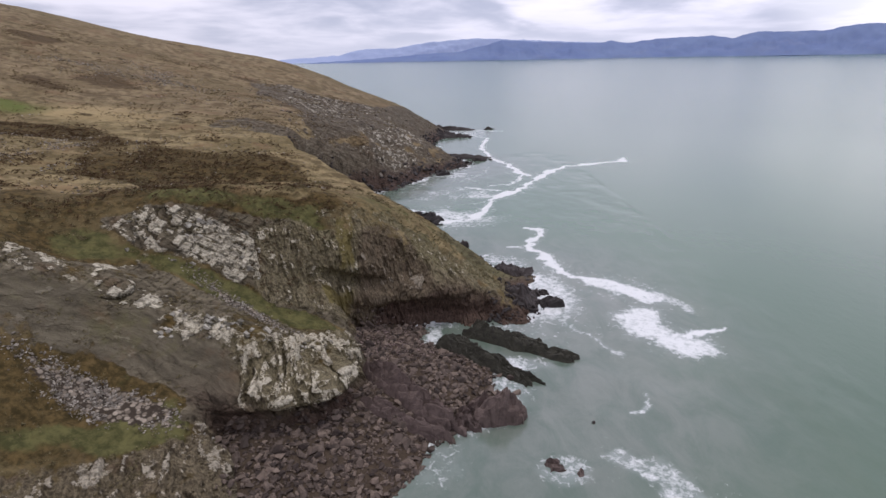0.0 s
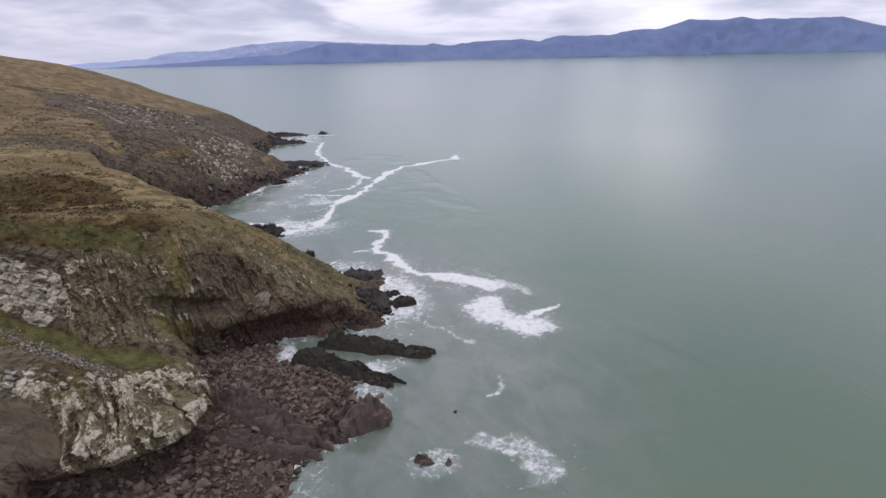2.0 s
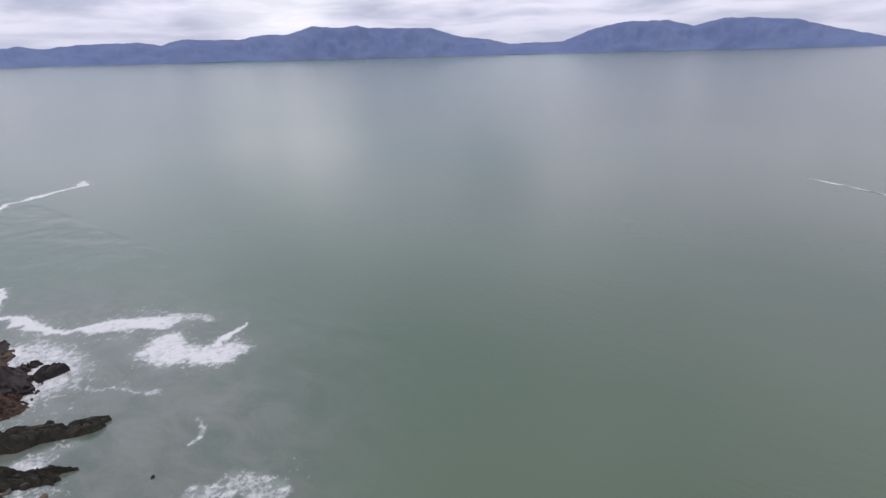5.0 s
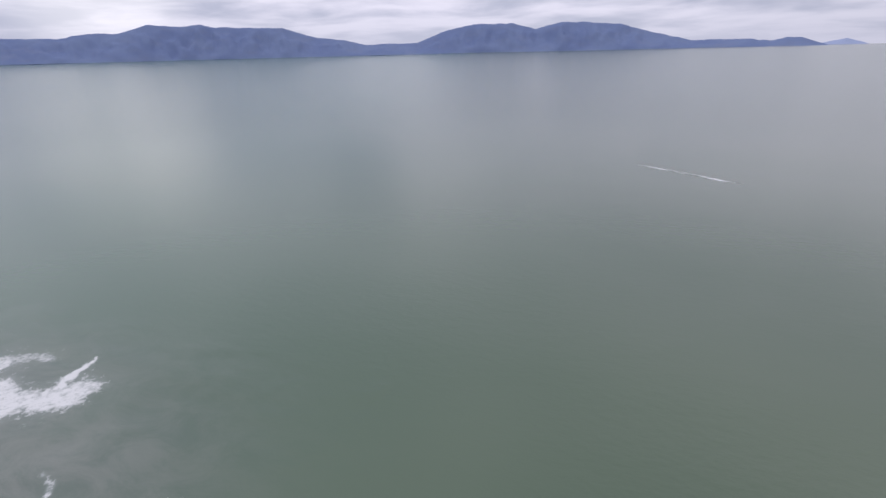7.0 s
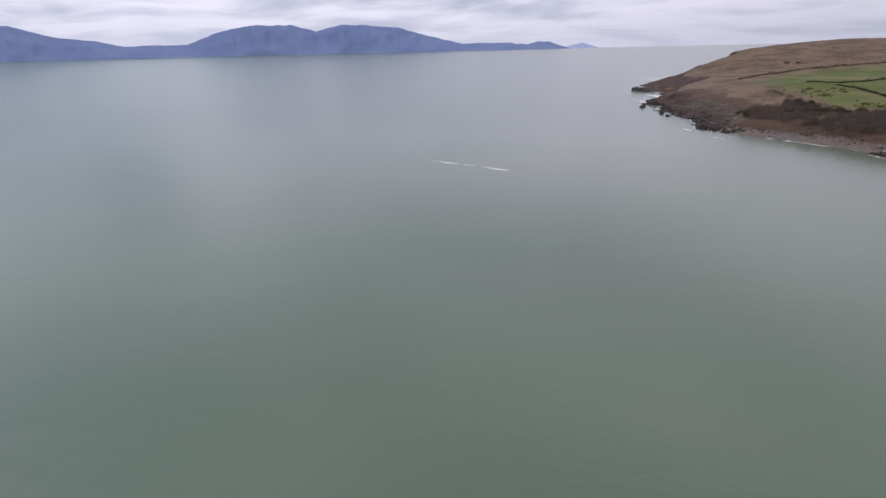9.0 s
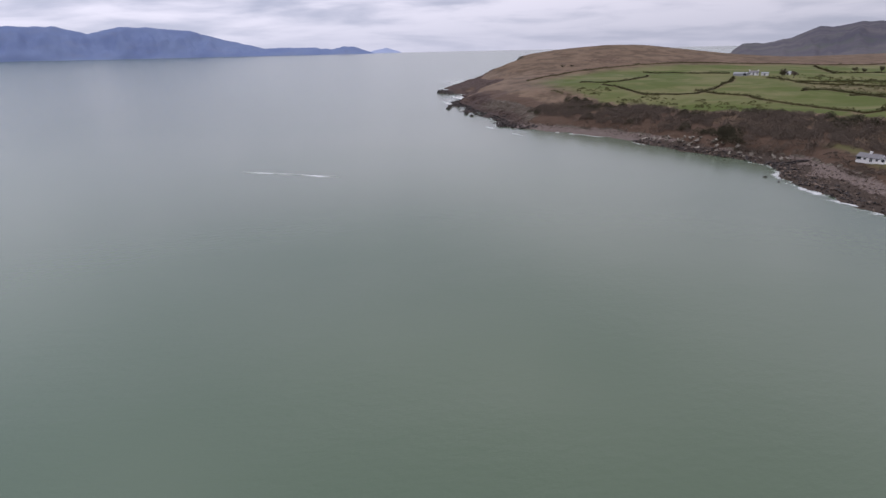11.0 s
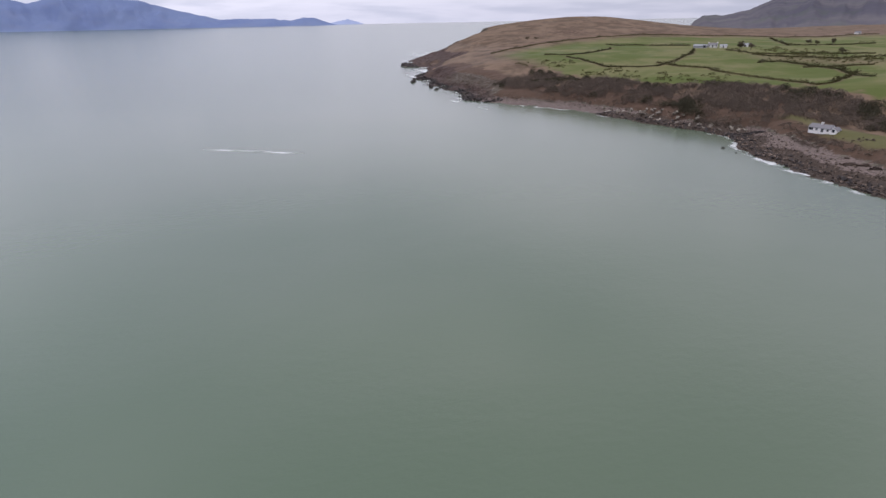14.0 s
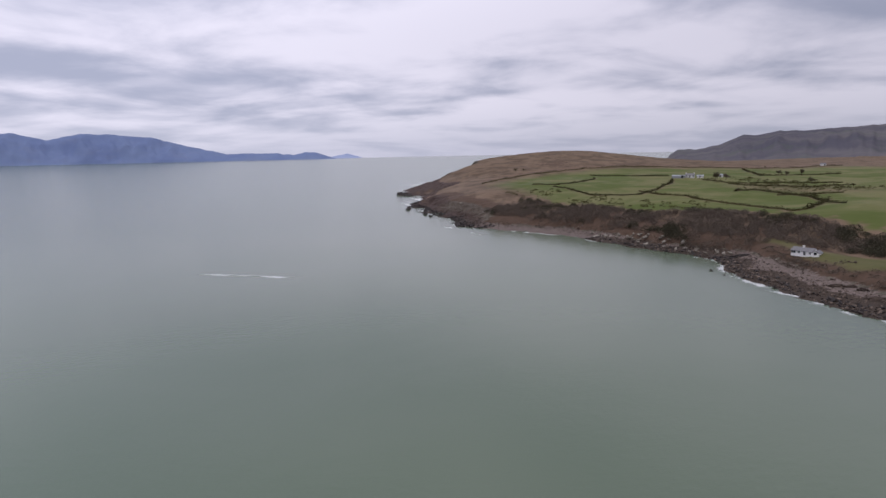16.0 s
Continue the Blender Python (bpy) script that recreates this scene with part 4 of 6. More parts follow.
FOAM_RAFT = [(34.9, 98.0), (39.9, 101.4), (43.4, 101.3), (43.8, 93.7), (45.4, 89.6), (49.1, 88.6), (47.5, 84.1), (44.0, 82.0), (40.6, 84.4), (38.1, 88.6), (34.7, 90.9)]


def streak(line, x, y):
    """Distance from a streak's middle in units of its half width there."""
    best = np.full(x.shape, 1e9)
    for (ax, ay, aw), (bx, by, bw) in zip(line, line[1:]):
        dx, dy = bx - ax, by - ay
        s = np.clip(((x - ax) * dx + (y - ay) * dy) / (dx * dx + dy * dy), 0, 1)
        best = np.minimum(best, np.hypot(x - ax - s * dx, y - ay - s * dy) / (aw + (bw - aw) * s))
    return best


def build_sea():
    r_edge = 4880.0
    xs = lines((-5200, 800), (-1200, 200), (-200, 40), (-60, 1.2), (-30, 0.6), (66, 1.4), (210, 3), (350, 8), (520, 60), (800, 300), (1700, 700), (5200,))
    ys = lines((-5200, 700), (-1000, 100), (-300, 12), (-215, 1.3), (-164, 5), (-130, 30), (0, 10), (36, 0.6), (135, 0.9), (300, 1.6), (440, 40), (800, 250), (1500, 700), (5200,))
    x, y = np.meshgrid(xs, ys)
    r = np.hypot(x, y)
    over = r > r_edge
    x, y = np.where(over, x * r_edge / np.maximum(r, 1), x), np.where(over, y * r_edge / np.maximum(r, 1), y)
    r = np.minimum(r, r_edge)
    # the far water lifts to a sea horizon a quarter of a degree below eye level
    dip = np.interp(r, [0, 1300, 2000, 3000, 4000, 4880], [90, 2.20, 1.32, 0.62, 0.25, 0.23])
    z = np.where(r > 1300, EYE_Z - r * np.tan(np.radians(dip)), 0.0)
    _, shore, foot, _ = land(x, y)
    z = z + 0.12 * fbm(x / 7, y / 11, octaves=3, seed=81) * (x > -58) * (x < 66) * (y > 38) * (y < 298)
    foam = np.zeros_like(x)
    wob = 1.0 + 0.5 * fbm(x / 6, y / 6, octaves=3, seed=84)
    bx, by = x + 1.1 * fbm(x / 4, y / 4, octaves=4, seed=85), y + 1.1 * fbm(x / 4, y / 4, octaves=4, seed=86)
    for line, strong in FOAM_LINES:
        d = streak(line, bx, by)
        foam = np.maximum(foam, strong * smooth(1.5 - d / (0.82 * wob)))
        foam = np.maximum(foam, 0.38 * strong * smooth(1.3 - d / 3.2))
    raft = within(FOAM_RAFT, bx, by)
    foam = np.maximum(foam, 0.84 * smooth((raft + 2.2) / 3.8))
    foam = np.maximum(foam, 0.40 * smooth((raft + 5.0) / 5.0))
    west = (y > 0)
    edge = west * (0.9 * smooth(1 + shore / (4.0 + 5.0 * smooth((y - 110) / 60))) * (0.62 + 0.8 * fbm(x / 9, y / 9, octaves=2, seed=83)))
    edge = edge + (y < 0) * smooth((215 - x) / 40) * 0.66 * smooth(1.1 + (shore - 1) / 6.0) * np.clip(0.85 + 0.9 * fbm(x / 6, y / 3.5, octaves=4, seed=88), 0, 1.25)
    edge = edge + (y < 0) * smooth((x - 215) / 40) * 0.9 * smooth(1 + (shore - 1) / 6.0) * (0.42 + 0.45 * smooth((x - 430) / 30) + 0.7 * fbm(x / 6, y / 6, octaves=3, seed=89))
    wash = 0.70 * blob(x, y, 22, 112, 9, 14) + 0.42 * blob(x, y, 14, 81, 7, 3) + 0.72 * blob(x, y, -2, 90.5, 2.2, 6) + 0.50 * blob(x, y, 9, 75, 6, 10) + 0.36 * blob(x, y, -1, 57, 5, 6) + 0.36 * blob(x, y, 4, 170, 18, 12) + 0.52 * blob(x, y, 13, 130, 11, 8)
    wash = wash + 0.55 * blob(x, y, 15, 55.5, 4.5, 3.5) + 0.46 * blob(x, y, 8, 215, 26, 60) * (0.62 + 0.7 * fbm(x / 8, y / 8, octaves=2, seed=87)) + 0.30 * blob(x, y, 20, 96, 16, 12) + 0.52 * blob(x, y, 14, 384, 26, 34)
    foam = np.clip(np.maximum(foam, np.maximum(edge, wash)), 0, 1)
    shoal = np.clip(smooth(1.15 + shore / 42) * west * (0.9 - 0.4 * smooth((y - 240) / 80)) + 0.35 * blob(x, y, 34, 80, 34, 40) + 0.25 * smooth(1 + shore / 30) * (y < 0), 0, 1)
    ob = sheet("sea", xs, ys, (x, y, z), [M_SEA], attrs={"foam": foam, "shoal": shoal, "chop": smooth((480 - r) / 430), "clear": np.clip(smooth((y - 0.35 * x + 80) / 260), 0, 1)})
    return tagged(ob, "calm grey-green sea with streaks of white foam", "sea")


build_sea()

# ---- distant land: skylines as bearing and elevation in degrees ----
FAR_RANGE = [(13, -0.2), (7.7, 0.0), (2.1, 0.38), (-1.8, 0.58), (-4.1, 1.05), (-6.3, 1.55), (-9, 1.4), (-12.3, 1.24), (-15.5, 1.15), (-16.8, 1.3), (-18.1, 1.05), (-20.5, 1.33),
             (-25.3, 1.52), (-27.1, 1.24), (-28.8, 1.72), (-33.6, 1.62), (-35.8, 2.0), (-38.2, 2.02), (-40.4, 2.72), (-43, 2.55), (-44.7, 2.7), (-45.7, 2.48), (-51.9, 2.37),
             (-54.8, 1.5), (-57.4, 1.2), (-59.8, 0.68), (-61.2, 0.75), (-64.8, 0.75), (-67.6, 1.85), (-70.4, 2.38), (-74.2, 2.36), (-76.3, 1.78), (-78.8, 2.32), (-80.7, 2.3),
             (-84.2, 2.02), (-87.7, 1.05), (-90.5, 0.42), (-95.3, 0.38), (-96.9, 0.17), (-98.1, 0.43), (-99.1, 0.44), (-100.5, -0.05), (-101.2, -0.3)]
HAZY_RANGE = [(19, -0.25), (16.4, 0.05), (12.9, 0.25), (9.9, 0.46), (7.7, 0.95), (4.3, 1.02), (1, 1.53), (-4, 1.8), (-7, 1.65), (-12, 1.35), (-20, 1.0), (-30, 0.6)]
HAZY_ISLE = [(-99.5, -0.3), (-100.9, -0.02), (-102.2, 0.24), (-103.3, -0.06), (-104, -0.3)]
CAPE = [(-133.9, -1.0), (-134.4, -0.75), (-135.3, -0.05), (-136.3, 0.03), (-136.8, -0.1), (-138.9, 0.34), (-140.8, 1.17), (-141.7, 1.08), (-143.6, 1.44), (-145.5, 1.38),
        (-147.5, 1.5), (-152, 1.75), (-158, 1.6), (-166, 1.0), (-175, 0.4)]


def skyline_range(name, line, r_front, r_ridge, r_back, mat, label, dip, rough=1.0, seed=1, step=0.12):
    """Hills in relief whose ridge, seen from the middle of the bay, has the given outline."""
    az = np.array([a for a, _ in line])[::-1]
    el = np.array([e for _, e in line])[::-1]
    b = np.arange(az[0], az[-1] + step, step)
    top = np.interp(b, az, el) + 0.035 * rough * fbm(b * 1.7, b * 0, octaves=4, seed=seed)
    t = np.concatenate([np.linspace(0, 1, 22), np.linspace(1.1, 2, 5)])
    bb, tt = np.meshgrid(b, t)
    r = np.where(tt <= 1, r_front + (r_ridge - r_front) * tt, r_ridge + (r_back - r_ridge) * (tt - 1))
    z_ridge = EYE_Z + r_ridge * np.tan(np.radians(np.interp(bb, b, top)))
    z_foot = EYE_Z - r_front * math.tan(radians(dip)) - 3.0
    f = np.where(tt <= 1, tt ** 0.85, np.clip(2 - tt, 0, 1))
    spur = fbm(bb * 0.9, tt * 2.2, octaves=4, seed=seed + 3)
    z = z_foot + np.maximum(z_ridge - z_foot, 0) * np.clip(f * (1 + 0.30 * spur * (1 - f) * 2 * (tt <= 1)), 0, 1.0)
    x, y = -np.sin(np.radians(bb)) * r, np.cos(np.radians(bb)) * r
    return tagged(sheet(name, None, None, (x, y, z), [mat]), label, "mountains")


skyline_range("backdrop_hazy_mountains", HAZY_RANGE, 4500, 4640, 4760, M_FARTHER, "mountains beyond the bay, coloured pale blue for haze", 0.24, seed=11)
skyline_range("backdrop_mountains", FAR_RANGE, 4050, 4400, 4500, M_FAR, "mountains across the wide bay, coloured blue-grey for haze", 0.24, seed=12)
skyline_range("backdrop_island", HAZY_ISLE, 4500, 4600, 4700, M_FARTHER, "island on the sea horizon, coloured pale blue for haze", 0.29, 0.4, seed=13)
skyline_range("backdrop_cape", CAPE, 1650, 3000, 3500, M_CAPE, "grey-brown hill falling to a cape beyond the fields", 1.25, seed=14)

# ---- builders for rocks and plants ----
def mesh_of(name, verts, faces, mat, smooth_faces=False):
    me = bpy.data.meshes.new(name)
    me.from_pydata([tuple(v) for v in verts], [], [tuple(f) for f in faces])
    if smooth_faces:
        me.polygons.foreach_set("use_smooth", np.ones(len(me.polygons), bool))
    me.materials.append(mat)
    me.update()
    return me


def part(name, bm, mat, parent=None, label="", smooth_faces=False):
    me = bpy.data.meshes.new(name)
    bm.to_mesh(me)
    bm.free()
    me.materials.append(mat)
    if smooth_faces:
        me.polygons.foreach_set("use_smooth", np.ones(len(me.polygons), bool))
    ob = new(name, me)
    if parent:
        ob.parent = parent
    return tagged(ob, label)


def angular(seed, n=13):
    """Corners and faces of a broken stone about one metre across."""
    rnd = random.Random(seed)
    bm = bmesh.new()
    for _ in range(n):
        d = Vector((rnd.gauss(0, 1), rnd.gauss(0, 1), rnd.gauss(0, 1))).normalized()
        bm.verts.new((d.x * 0.58, d.y * 0.47, d.z * 0.36))
    bmesh.ops.convex_hull(bm, input=bm.verts)
    loose = [v for v in bm.verts if not v.link_faces]
    bmesh.ops.delete(bm, geom=loose, context="VERTS")
    bm.verts.index_update()
    v = np.array([tuple(p.co) for p in bm.verts])
    f = [[p.index for p in face.verts] for face in bm.faces]
    bm.free()
    return v, f


STONES = [angular(s) for s in range(9)]


def turn_matrix(rnd, tilt=0.5):
    return np.array(Euler((rnd.uniform(-tilt, tilt), rnd.uniform(-tilt, tilt), rnd.uniform(0, 6.283))).to_matrix())


def height_at(points):
    p = np.array(points, float)
    return land(p[:, 0], p[:, 1])[0]


def heap(name, spots, mat, label, category, seed, sink=0.2):
    """Many loose stones as one object: spots of (x, y, size)."""
    rnd = random.Random(seed)
    z = height_at([s[:2] for s in spots])
    verts, faces, base = [], [], 0
    for (x, y, size), zz in zip(spots, z):
        v, f = STONES[rnd.randrange(len(STONES))]
        w = (v * size * np.array([1, rnd.uniform(0.7, 1.0), rnd.uniform(0.7, 1.1)])) @ turn_matrix(rnd).T + (x, y, zz + size * (0.3 - sink))
        verts.append(w)
        faces.extend([[i + base for i in face] for face in f])
        base += len(v)
    return tagged(new(name, mesh_of(name, np.concatenate(verts), faces, mat)), label, category, kind="stuff")


def scatter(n, box, keep, size, seed, apart=0.0):
    """Random spots in a box where keep(x, y) is positive, more where it is larger."""
    rnd, out = np.random.RandomState(seed), []
    tries = rnd.rand(n * 14, 4)
    x, y = box[0] + (box[1] - box[0]) * tries[:, 0], box[2] + (box[3] - box[2]) * tries[:, 1]
    ok = keep(x, y) > tries[:, 2]
    s = size[0] + (size[1] - size[0]) * tries[:, 3] ** 2.2
    return [(float(a), float(b), float(c)) for a, b, c in zip(x[ok], y[ok], s[ok])][:n]


def crag(name, x, y, z, length, depth, height, turn, mat, label, category="rock", seed=1, lean=0.0, group="", peak=0.4, detail=26):
    """A sea rock: a bedded, broken block that is long, deep and high, sunk into the sea bed."""
    bm = bmesh.new()
    bmesh.ops.create_grid(bm, x_segments=detail, y_segments=max(8, detail * 2 // 3), size=1.0)
    co = np.array([tuple(v.co) for v in bm.verts])
    u, v = co[:, 0], co[:, 1]
    edge = np.maximum(abs(u) ** 2.5, abs(v) ** 3.0)
    bodyh = np.clip(1 - edge, 0, 1) ** 0.36
    crest = 0.45 + 0.55 * np.clip(1 - abs(u - (peak * 2 - 1)) / 1.3, 0, 1)
    bx, by = u * length / 2, v * depth / 2
    who, joint = cells(bx / 1.5 + seed * 3.1, by / 0.9, bodyh * 2 + lean * v, 100 + seed)
    rough = fbm(bx / 2.2 + seed * 7, by / 1.6, octaves=4, seed=110 + seed)
    rough = rough + 0.5 * fbm(bx / 0.8, by / 0.6, octaves=2, seed=115 + seed)
    h = height * bodyh * crest * (1 + 0.35 * rough) + (0.8 * (who - 0.5) - 0.4 * smooth(1 - joint / 0.1)) * min(1.1, height * 0.4) * (bodyh > 0)
    bx = bx + 0.35 * rough + 0.10 * length * fbm(v * 2 + seed, u * 1.5, octaves=2, seed=7)
    by = by + lean * h + 0.12 * depth * fbm(u * 2.5 + seed, v, octaves=3, seed=8)
    for vert, a, b, c in zip(bm.verts, bx, by, h):
        vert.co = (a, b, c - 1.2)
    rim = bmesh.ops.extrude_edge_only(bm, edges=[e for e in bm.edges if e.is_boundary])["geom"]
    for g in rim:
        if isinstance(g, bmesh.types.BMVert):
            g.co.z = -3.2
    ob = part(name, bm, mat, None, "", False)
    ob.matrix_world = pose(x, y, z, 0, 0, turn)
    return tagged(ob, label, category, group)


# ---- the cove: fins, stacks and reefs ----
crag("rock_fin", 13.2, 87.0, 1.0, 20, 3.0, 2.9, -30, M_WEED_ROCK, "long dark wet rock fin standing in shallow water", seed=3, lean=0.35, group="rock fins", peak=0.25, detail=64)
crag("rock_fin", 6.2, 81.8, 0.9, 20, 2.8, 2.6, -43, M_WEED_ROCK, "dark wet rock fin beside the boulder beach", seed=5, lean=0.35, group="rock fins", peak=0.2, detail=64)
crag("rock_fin", -6.5, 69.6, 1.6, 19, 3.4, 4.4, -43, M_RED_ROCK, "brown rock fin running down the boulder beach", seed=6, lean=0.3, group="rock fins", peak=0.15, detail=64)
crag("rock_fin", -7.0, 64.8, 0.9, 15, 2.6, 3.0, -26, M_RED_ROCK, "low brown rock fin among the boulders", seed=7, lean=0.3, group="rock fins", peak=0.2, detail=48)
crag("rock_outcrop", 7.2, 66.8, 0.8, 7.5, 5.0, 3.9, 10, M_RED_ROCK, "blocky red-brown outcrop at the water's edge", seed=8, peak=0.6)
crag("rock_outcrop", 3.2, 65.6, 0.6, 4.5, 3.5, 2.6, -25, M_RED_ROCK, "small red-brown outcrop at the water's edge", seed=9)
crag("sea_rock", 14.0, 56.2, 0.1, 4.2, 2.8, 1.6, 15, M_RED_ROCK, "rounded brown rock awash in the shallows", seed=10, group="sea rocks", detail=14)
crag("sea_rock", 16.6, 55.0, 0.1, 2.4, 2.0, 1.4, 70, M_RED_ROCK, "small brown rock awash in the shallows", seed=11, group="sea rocks", detail=12)
crag("sea_rock", 22.9, 104.4, 0.4, 5.2, 3.0, 2.6, 5, M_WET_ROCK, "black rock among breaking foam", seed=12, group="sea rocks", detail=14)
crag("sea_rock", 22.4, 110.0, 0.3, 3.2, 2.0, 2.0, -20, M_WET_ROCK, "black rock among breaking foam", seed=13, group="sea rocks", detail=12)
crag("sea_rock", 5.7, 143.4, 0.3, 3.4, 2.4, 2.0, 0, M_WET_ROCK, "small black rock off the cove", seed=14, group="sea rocks", detail=12)
crag("sea_rock", -7.5, 169.0, 0.5, 15, 7.5, 3.4, -8, M_WET_ROCK, "low black rock in the cove", seed=15, group="sea rocks", peak=0.5)
crag("sea_rock", 19.5, 277, 0.4, 9, 4, 2.2, 0, M_WET_ROCK, "black rock off the far point", seed=16, group="sea rocks", detail=14)
crag("sea_rock", 25.5, 279, 0.2, 3, 2.5, 1.8, 40, M_WET_ROCK, "small black rock off the far point", seed=17, group="sea rocks", detail=12)
crag("sea_rock", 1.5, 243, 0.3, 9, 3.5, 2.2, 12, M_WET_ROCK, "low black rock off the far shore", seed=18, group="sea rocks", detail=14)
crag("sea_rock", 36, 404, 0.2, 9, 4, 2.6, 0, M_WET_ROCK, "low black rock in a line of foam", seed=19, group="sea rocks", detail=12)
crag("sea_rock", 21.5, 65.5, -0.5, 3.4, 2.2, 1.9, 20, M_WET_ROCK, "dark rock just breaking the surface", seed=20, group="sea rocks", detail=12)
crag("reef", 16, 121.5, 0.4, 13, 6, 2.8, 10, M_WET_ROCK, "black jagged reef at the foot of the headland", "reef", seed=21, lean=0.3, detail=28)
crag("reef", 17.5, 107, 0.4, 13, 8, 3.4, 75, M_WET_ROCK, "black stepped reef at the headland's point", "reef", seed=22, lean=0.25, detail=28)
crag("reef", 8, 284, 0.4, 34, 7, 2.9, -4, M_WET_ROCK, "black rock ledge below the far cliffs", "reef", seed=23, lean=0.3, detail=26)
crag("reef", 4, 366, 0.4, 34, 10, 3.6, -3, M_WET_ROCK, "black rock ledge at the far headland", "reef", seed=24, lean=0.3, detail=26)
crag("reef", 4, 404, 0.4, 42, 9, 3.4, -2, M_WET_ROCK, "black rock point at the end of the far headland", "reef", seed=25, lean=0.3, detail=26)
# east shore
crag("reef", 654, -213, 0.4, 38, 9, 4.6, 12, M_WET_ROCK, "leaning dark rock fin at the east head", "reef", seed=26, lean=0.1, peak=0.75)
crag("reef", 500, -174, 0.2, 22, 7, 2.8, 30, M_WET_ROCK, "dark ledge at the foot of the east head", "reef", seed=27, lean=0.2)
crag("sea_rock", 487, -162, 0.4, 6, 4, 2.8, 0, M_WET_ROCK, "dark rock off the east head", seed=28, group="east rocks", detail=12)
crag("sea_rock", 478, -158, 0.4, 4, 3, 2.4, 40, M_WET_ROCK, "dark rock off the east head", seed=29, group="east rocks", detail=12)
crag("sea_rock", 433, -159, 0.2, 5, 3, 2.2, 10, M_WET_ROCK, "dark rock off the east head", seed=30, group="east rocks", detail=12)
crag("sea_rock", 417, -157, 0.2, 5.5, 3, 2.2, 30, M_WET_ROCK, "dark rock off the east head", seed=31, group="east rocks", detail=12)
crag("sea_rock", 165, -189, 0.1, 5, 2.4, 1.3, -35, M_WET_ROCK, "dark weedy rock off the stony beach", seed=32, group="east rocks", detail=14)
crag("sea_rock", 157, -187.5, 0.1, 4.5, 2.2, 1.2, -20, M_WET_ROCK, "dark weedy rock off the stony beach", seed=33, group="east rocks", detail=14)
crag("sea_rock", 150, -179.5, -0.2, 2.0, 1.4, 1.2, 0, M_WET_ROCK, "small dark rock off the stony beach", seed=34, group="east rocks", detail=12)

# ---- plants ----
def clump(rnd, cx, cy, cz, rx, ry, rz, n, leaf):
    """Small leaf faces set over and within a mound with an uneven outline."""
    th, ph, rad = rnd.rand(n) * 6.283, np.arccos(rnd.rand(n) * 1.25 - 0.25), 0.55 + 0.5 * rnd.rand(n) ** 0.6
    c = np.stack([np.cos(th) * np.sin(ph) * rx, np.sin(th) * np.sin(ph) * ry, np.cos(ph) * rz], -1) * rad[:, None]
    a, b = rnd.randn(n, 3), rnd.randn(n, 3)
    a /= np.linalg.norm(a, axis=1, keepdims=True)
    b -= (a * b).sum(1, keepdims=True) * a
    b /= np.linalg.norm(b, axis=1, keepdims=True)
    s = (leaf * (0.6 + 0.8 * rnd.rand(n)))[:, None]
    quads = np.stack([c - a * s, c - b * s * 0.5, c + a * s, c + b * s * 0.6], 1) + (cx, cy, cz)
    return quads.reshape(-1, 3)


def greenery(name, plants, mat, label, category, seed, group="", kind="", density=26, leaf=0.42, bank=None):
    """plants: (x, y, half width, height)."""
    rnd = np.random.RandomState(seed)
    z = height_at([p[:2] for p in plants])
    v = np.concatenate([clump(rnd, x, y, zz + h * 0.25, w, w, h * 0.8, int(density * max(1.0, w)), leaf * (0.6 + 0.25 * w)) for (x, y, w, h), zz in zip(plants, z)])
    f = np.arange(len(v)).reshape(-1, 4)
    if bank:
        line, z0 = bank, None
        rows = along_line(line, 2.5, random.Random(seed), 0.0)
        pts = np.array([line[0]] + [q for q in rows] + [line[-1]])
        zz = height_at(pts)
        d = np.gradient(pts, axis=0)
        d /= np.maximum(np.linalg.norm(d, axis=1, keepdims=True), 1e-6)
        side = np.stack([-d[:, 1], d[:, 0]], -1)
        ring = [np.column_stack([pts + side * w, zz + h]) for w, h in ((-0.8, -0.3), (-0.45, 0.55), (0.1, 0.8), (0.45, 0.55), (0.8, -0.3))]
        ring = [r + 0.18 * np.random.RandomState(seed + k).randn(*r.shape) for k, r in enumerate(ring)]
        base, n = len(v), len(pts)
        v = np.concatenate([v] + ring)
        f = [tuple(q) for q in f] + [(base + k * n + i, base + k * n + i + 1, base + (k + 1) * n + i + 1, base + (k + 1) * n + i) for k in range(4) for i in range(n - 1)]
    return tagged(new(name, mesh_of(name, v, f, mat)), label, category, group, kind)


def along_line(line, step, rnd, jitter):
    out = []
    for (ax, ay), (bx, by) in zip(line, line[1:]):
        n = max(1, int(math.hypot(bx - ax, by - ay) / step))
        for i in range(n):
            s = (i + rnd.random()) / n
            out.append((ax + (bx - ax) * s + rnd.uniform(-jitter, jitter), ay + (by - ay) * s + rnd.uniform(-jitter, jitter)))
    return out


_r = random.Random(5)
for i, line in enumerate(HEDGES):
    plants = []
    for x, y in along_line(line, 1.7 if i else 2.6, _r, 0.7):
        gap = fbm(np.array([x / 12]), np.array([y / 12]), octaves=2, seed=91 + i)[0]
        if gap > -0.5:
            w = _r.uniform(0.7, 1.3) + 0.8 * max(0.0, gap)
            plants.append((x, y, w, w * _r.uniform(1.0, 1.7)))
    greenery("hedge", plants, M_HEDGE, "dark overgrown field hedge on a bank", "hedge", 200 + i, "field hedges", density=26, leaf=0.27, bank=line)

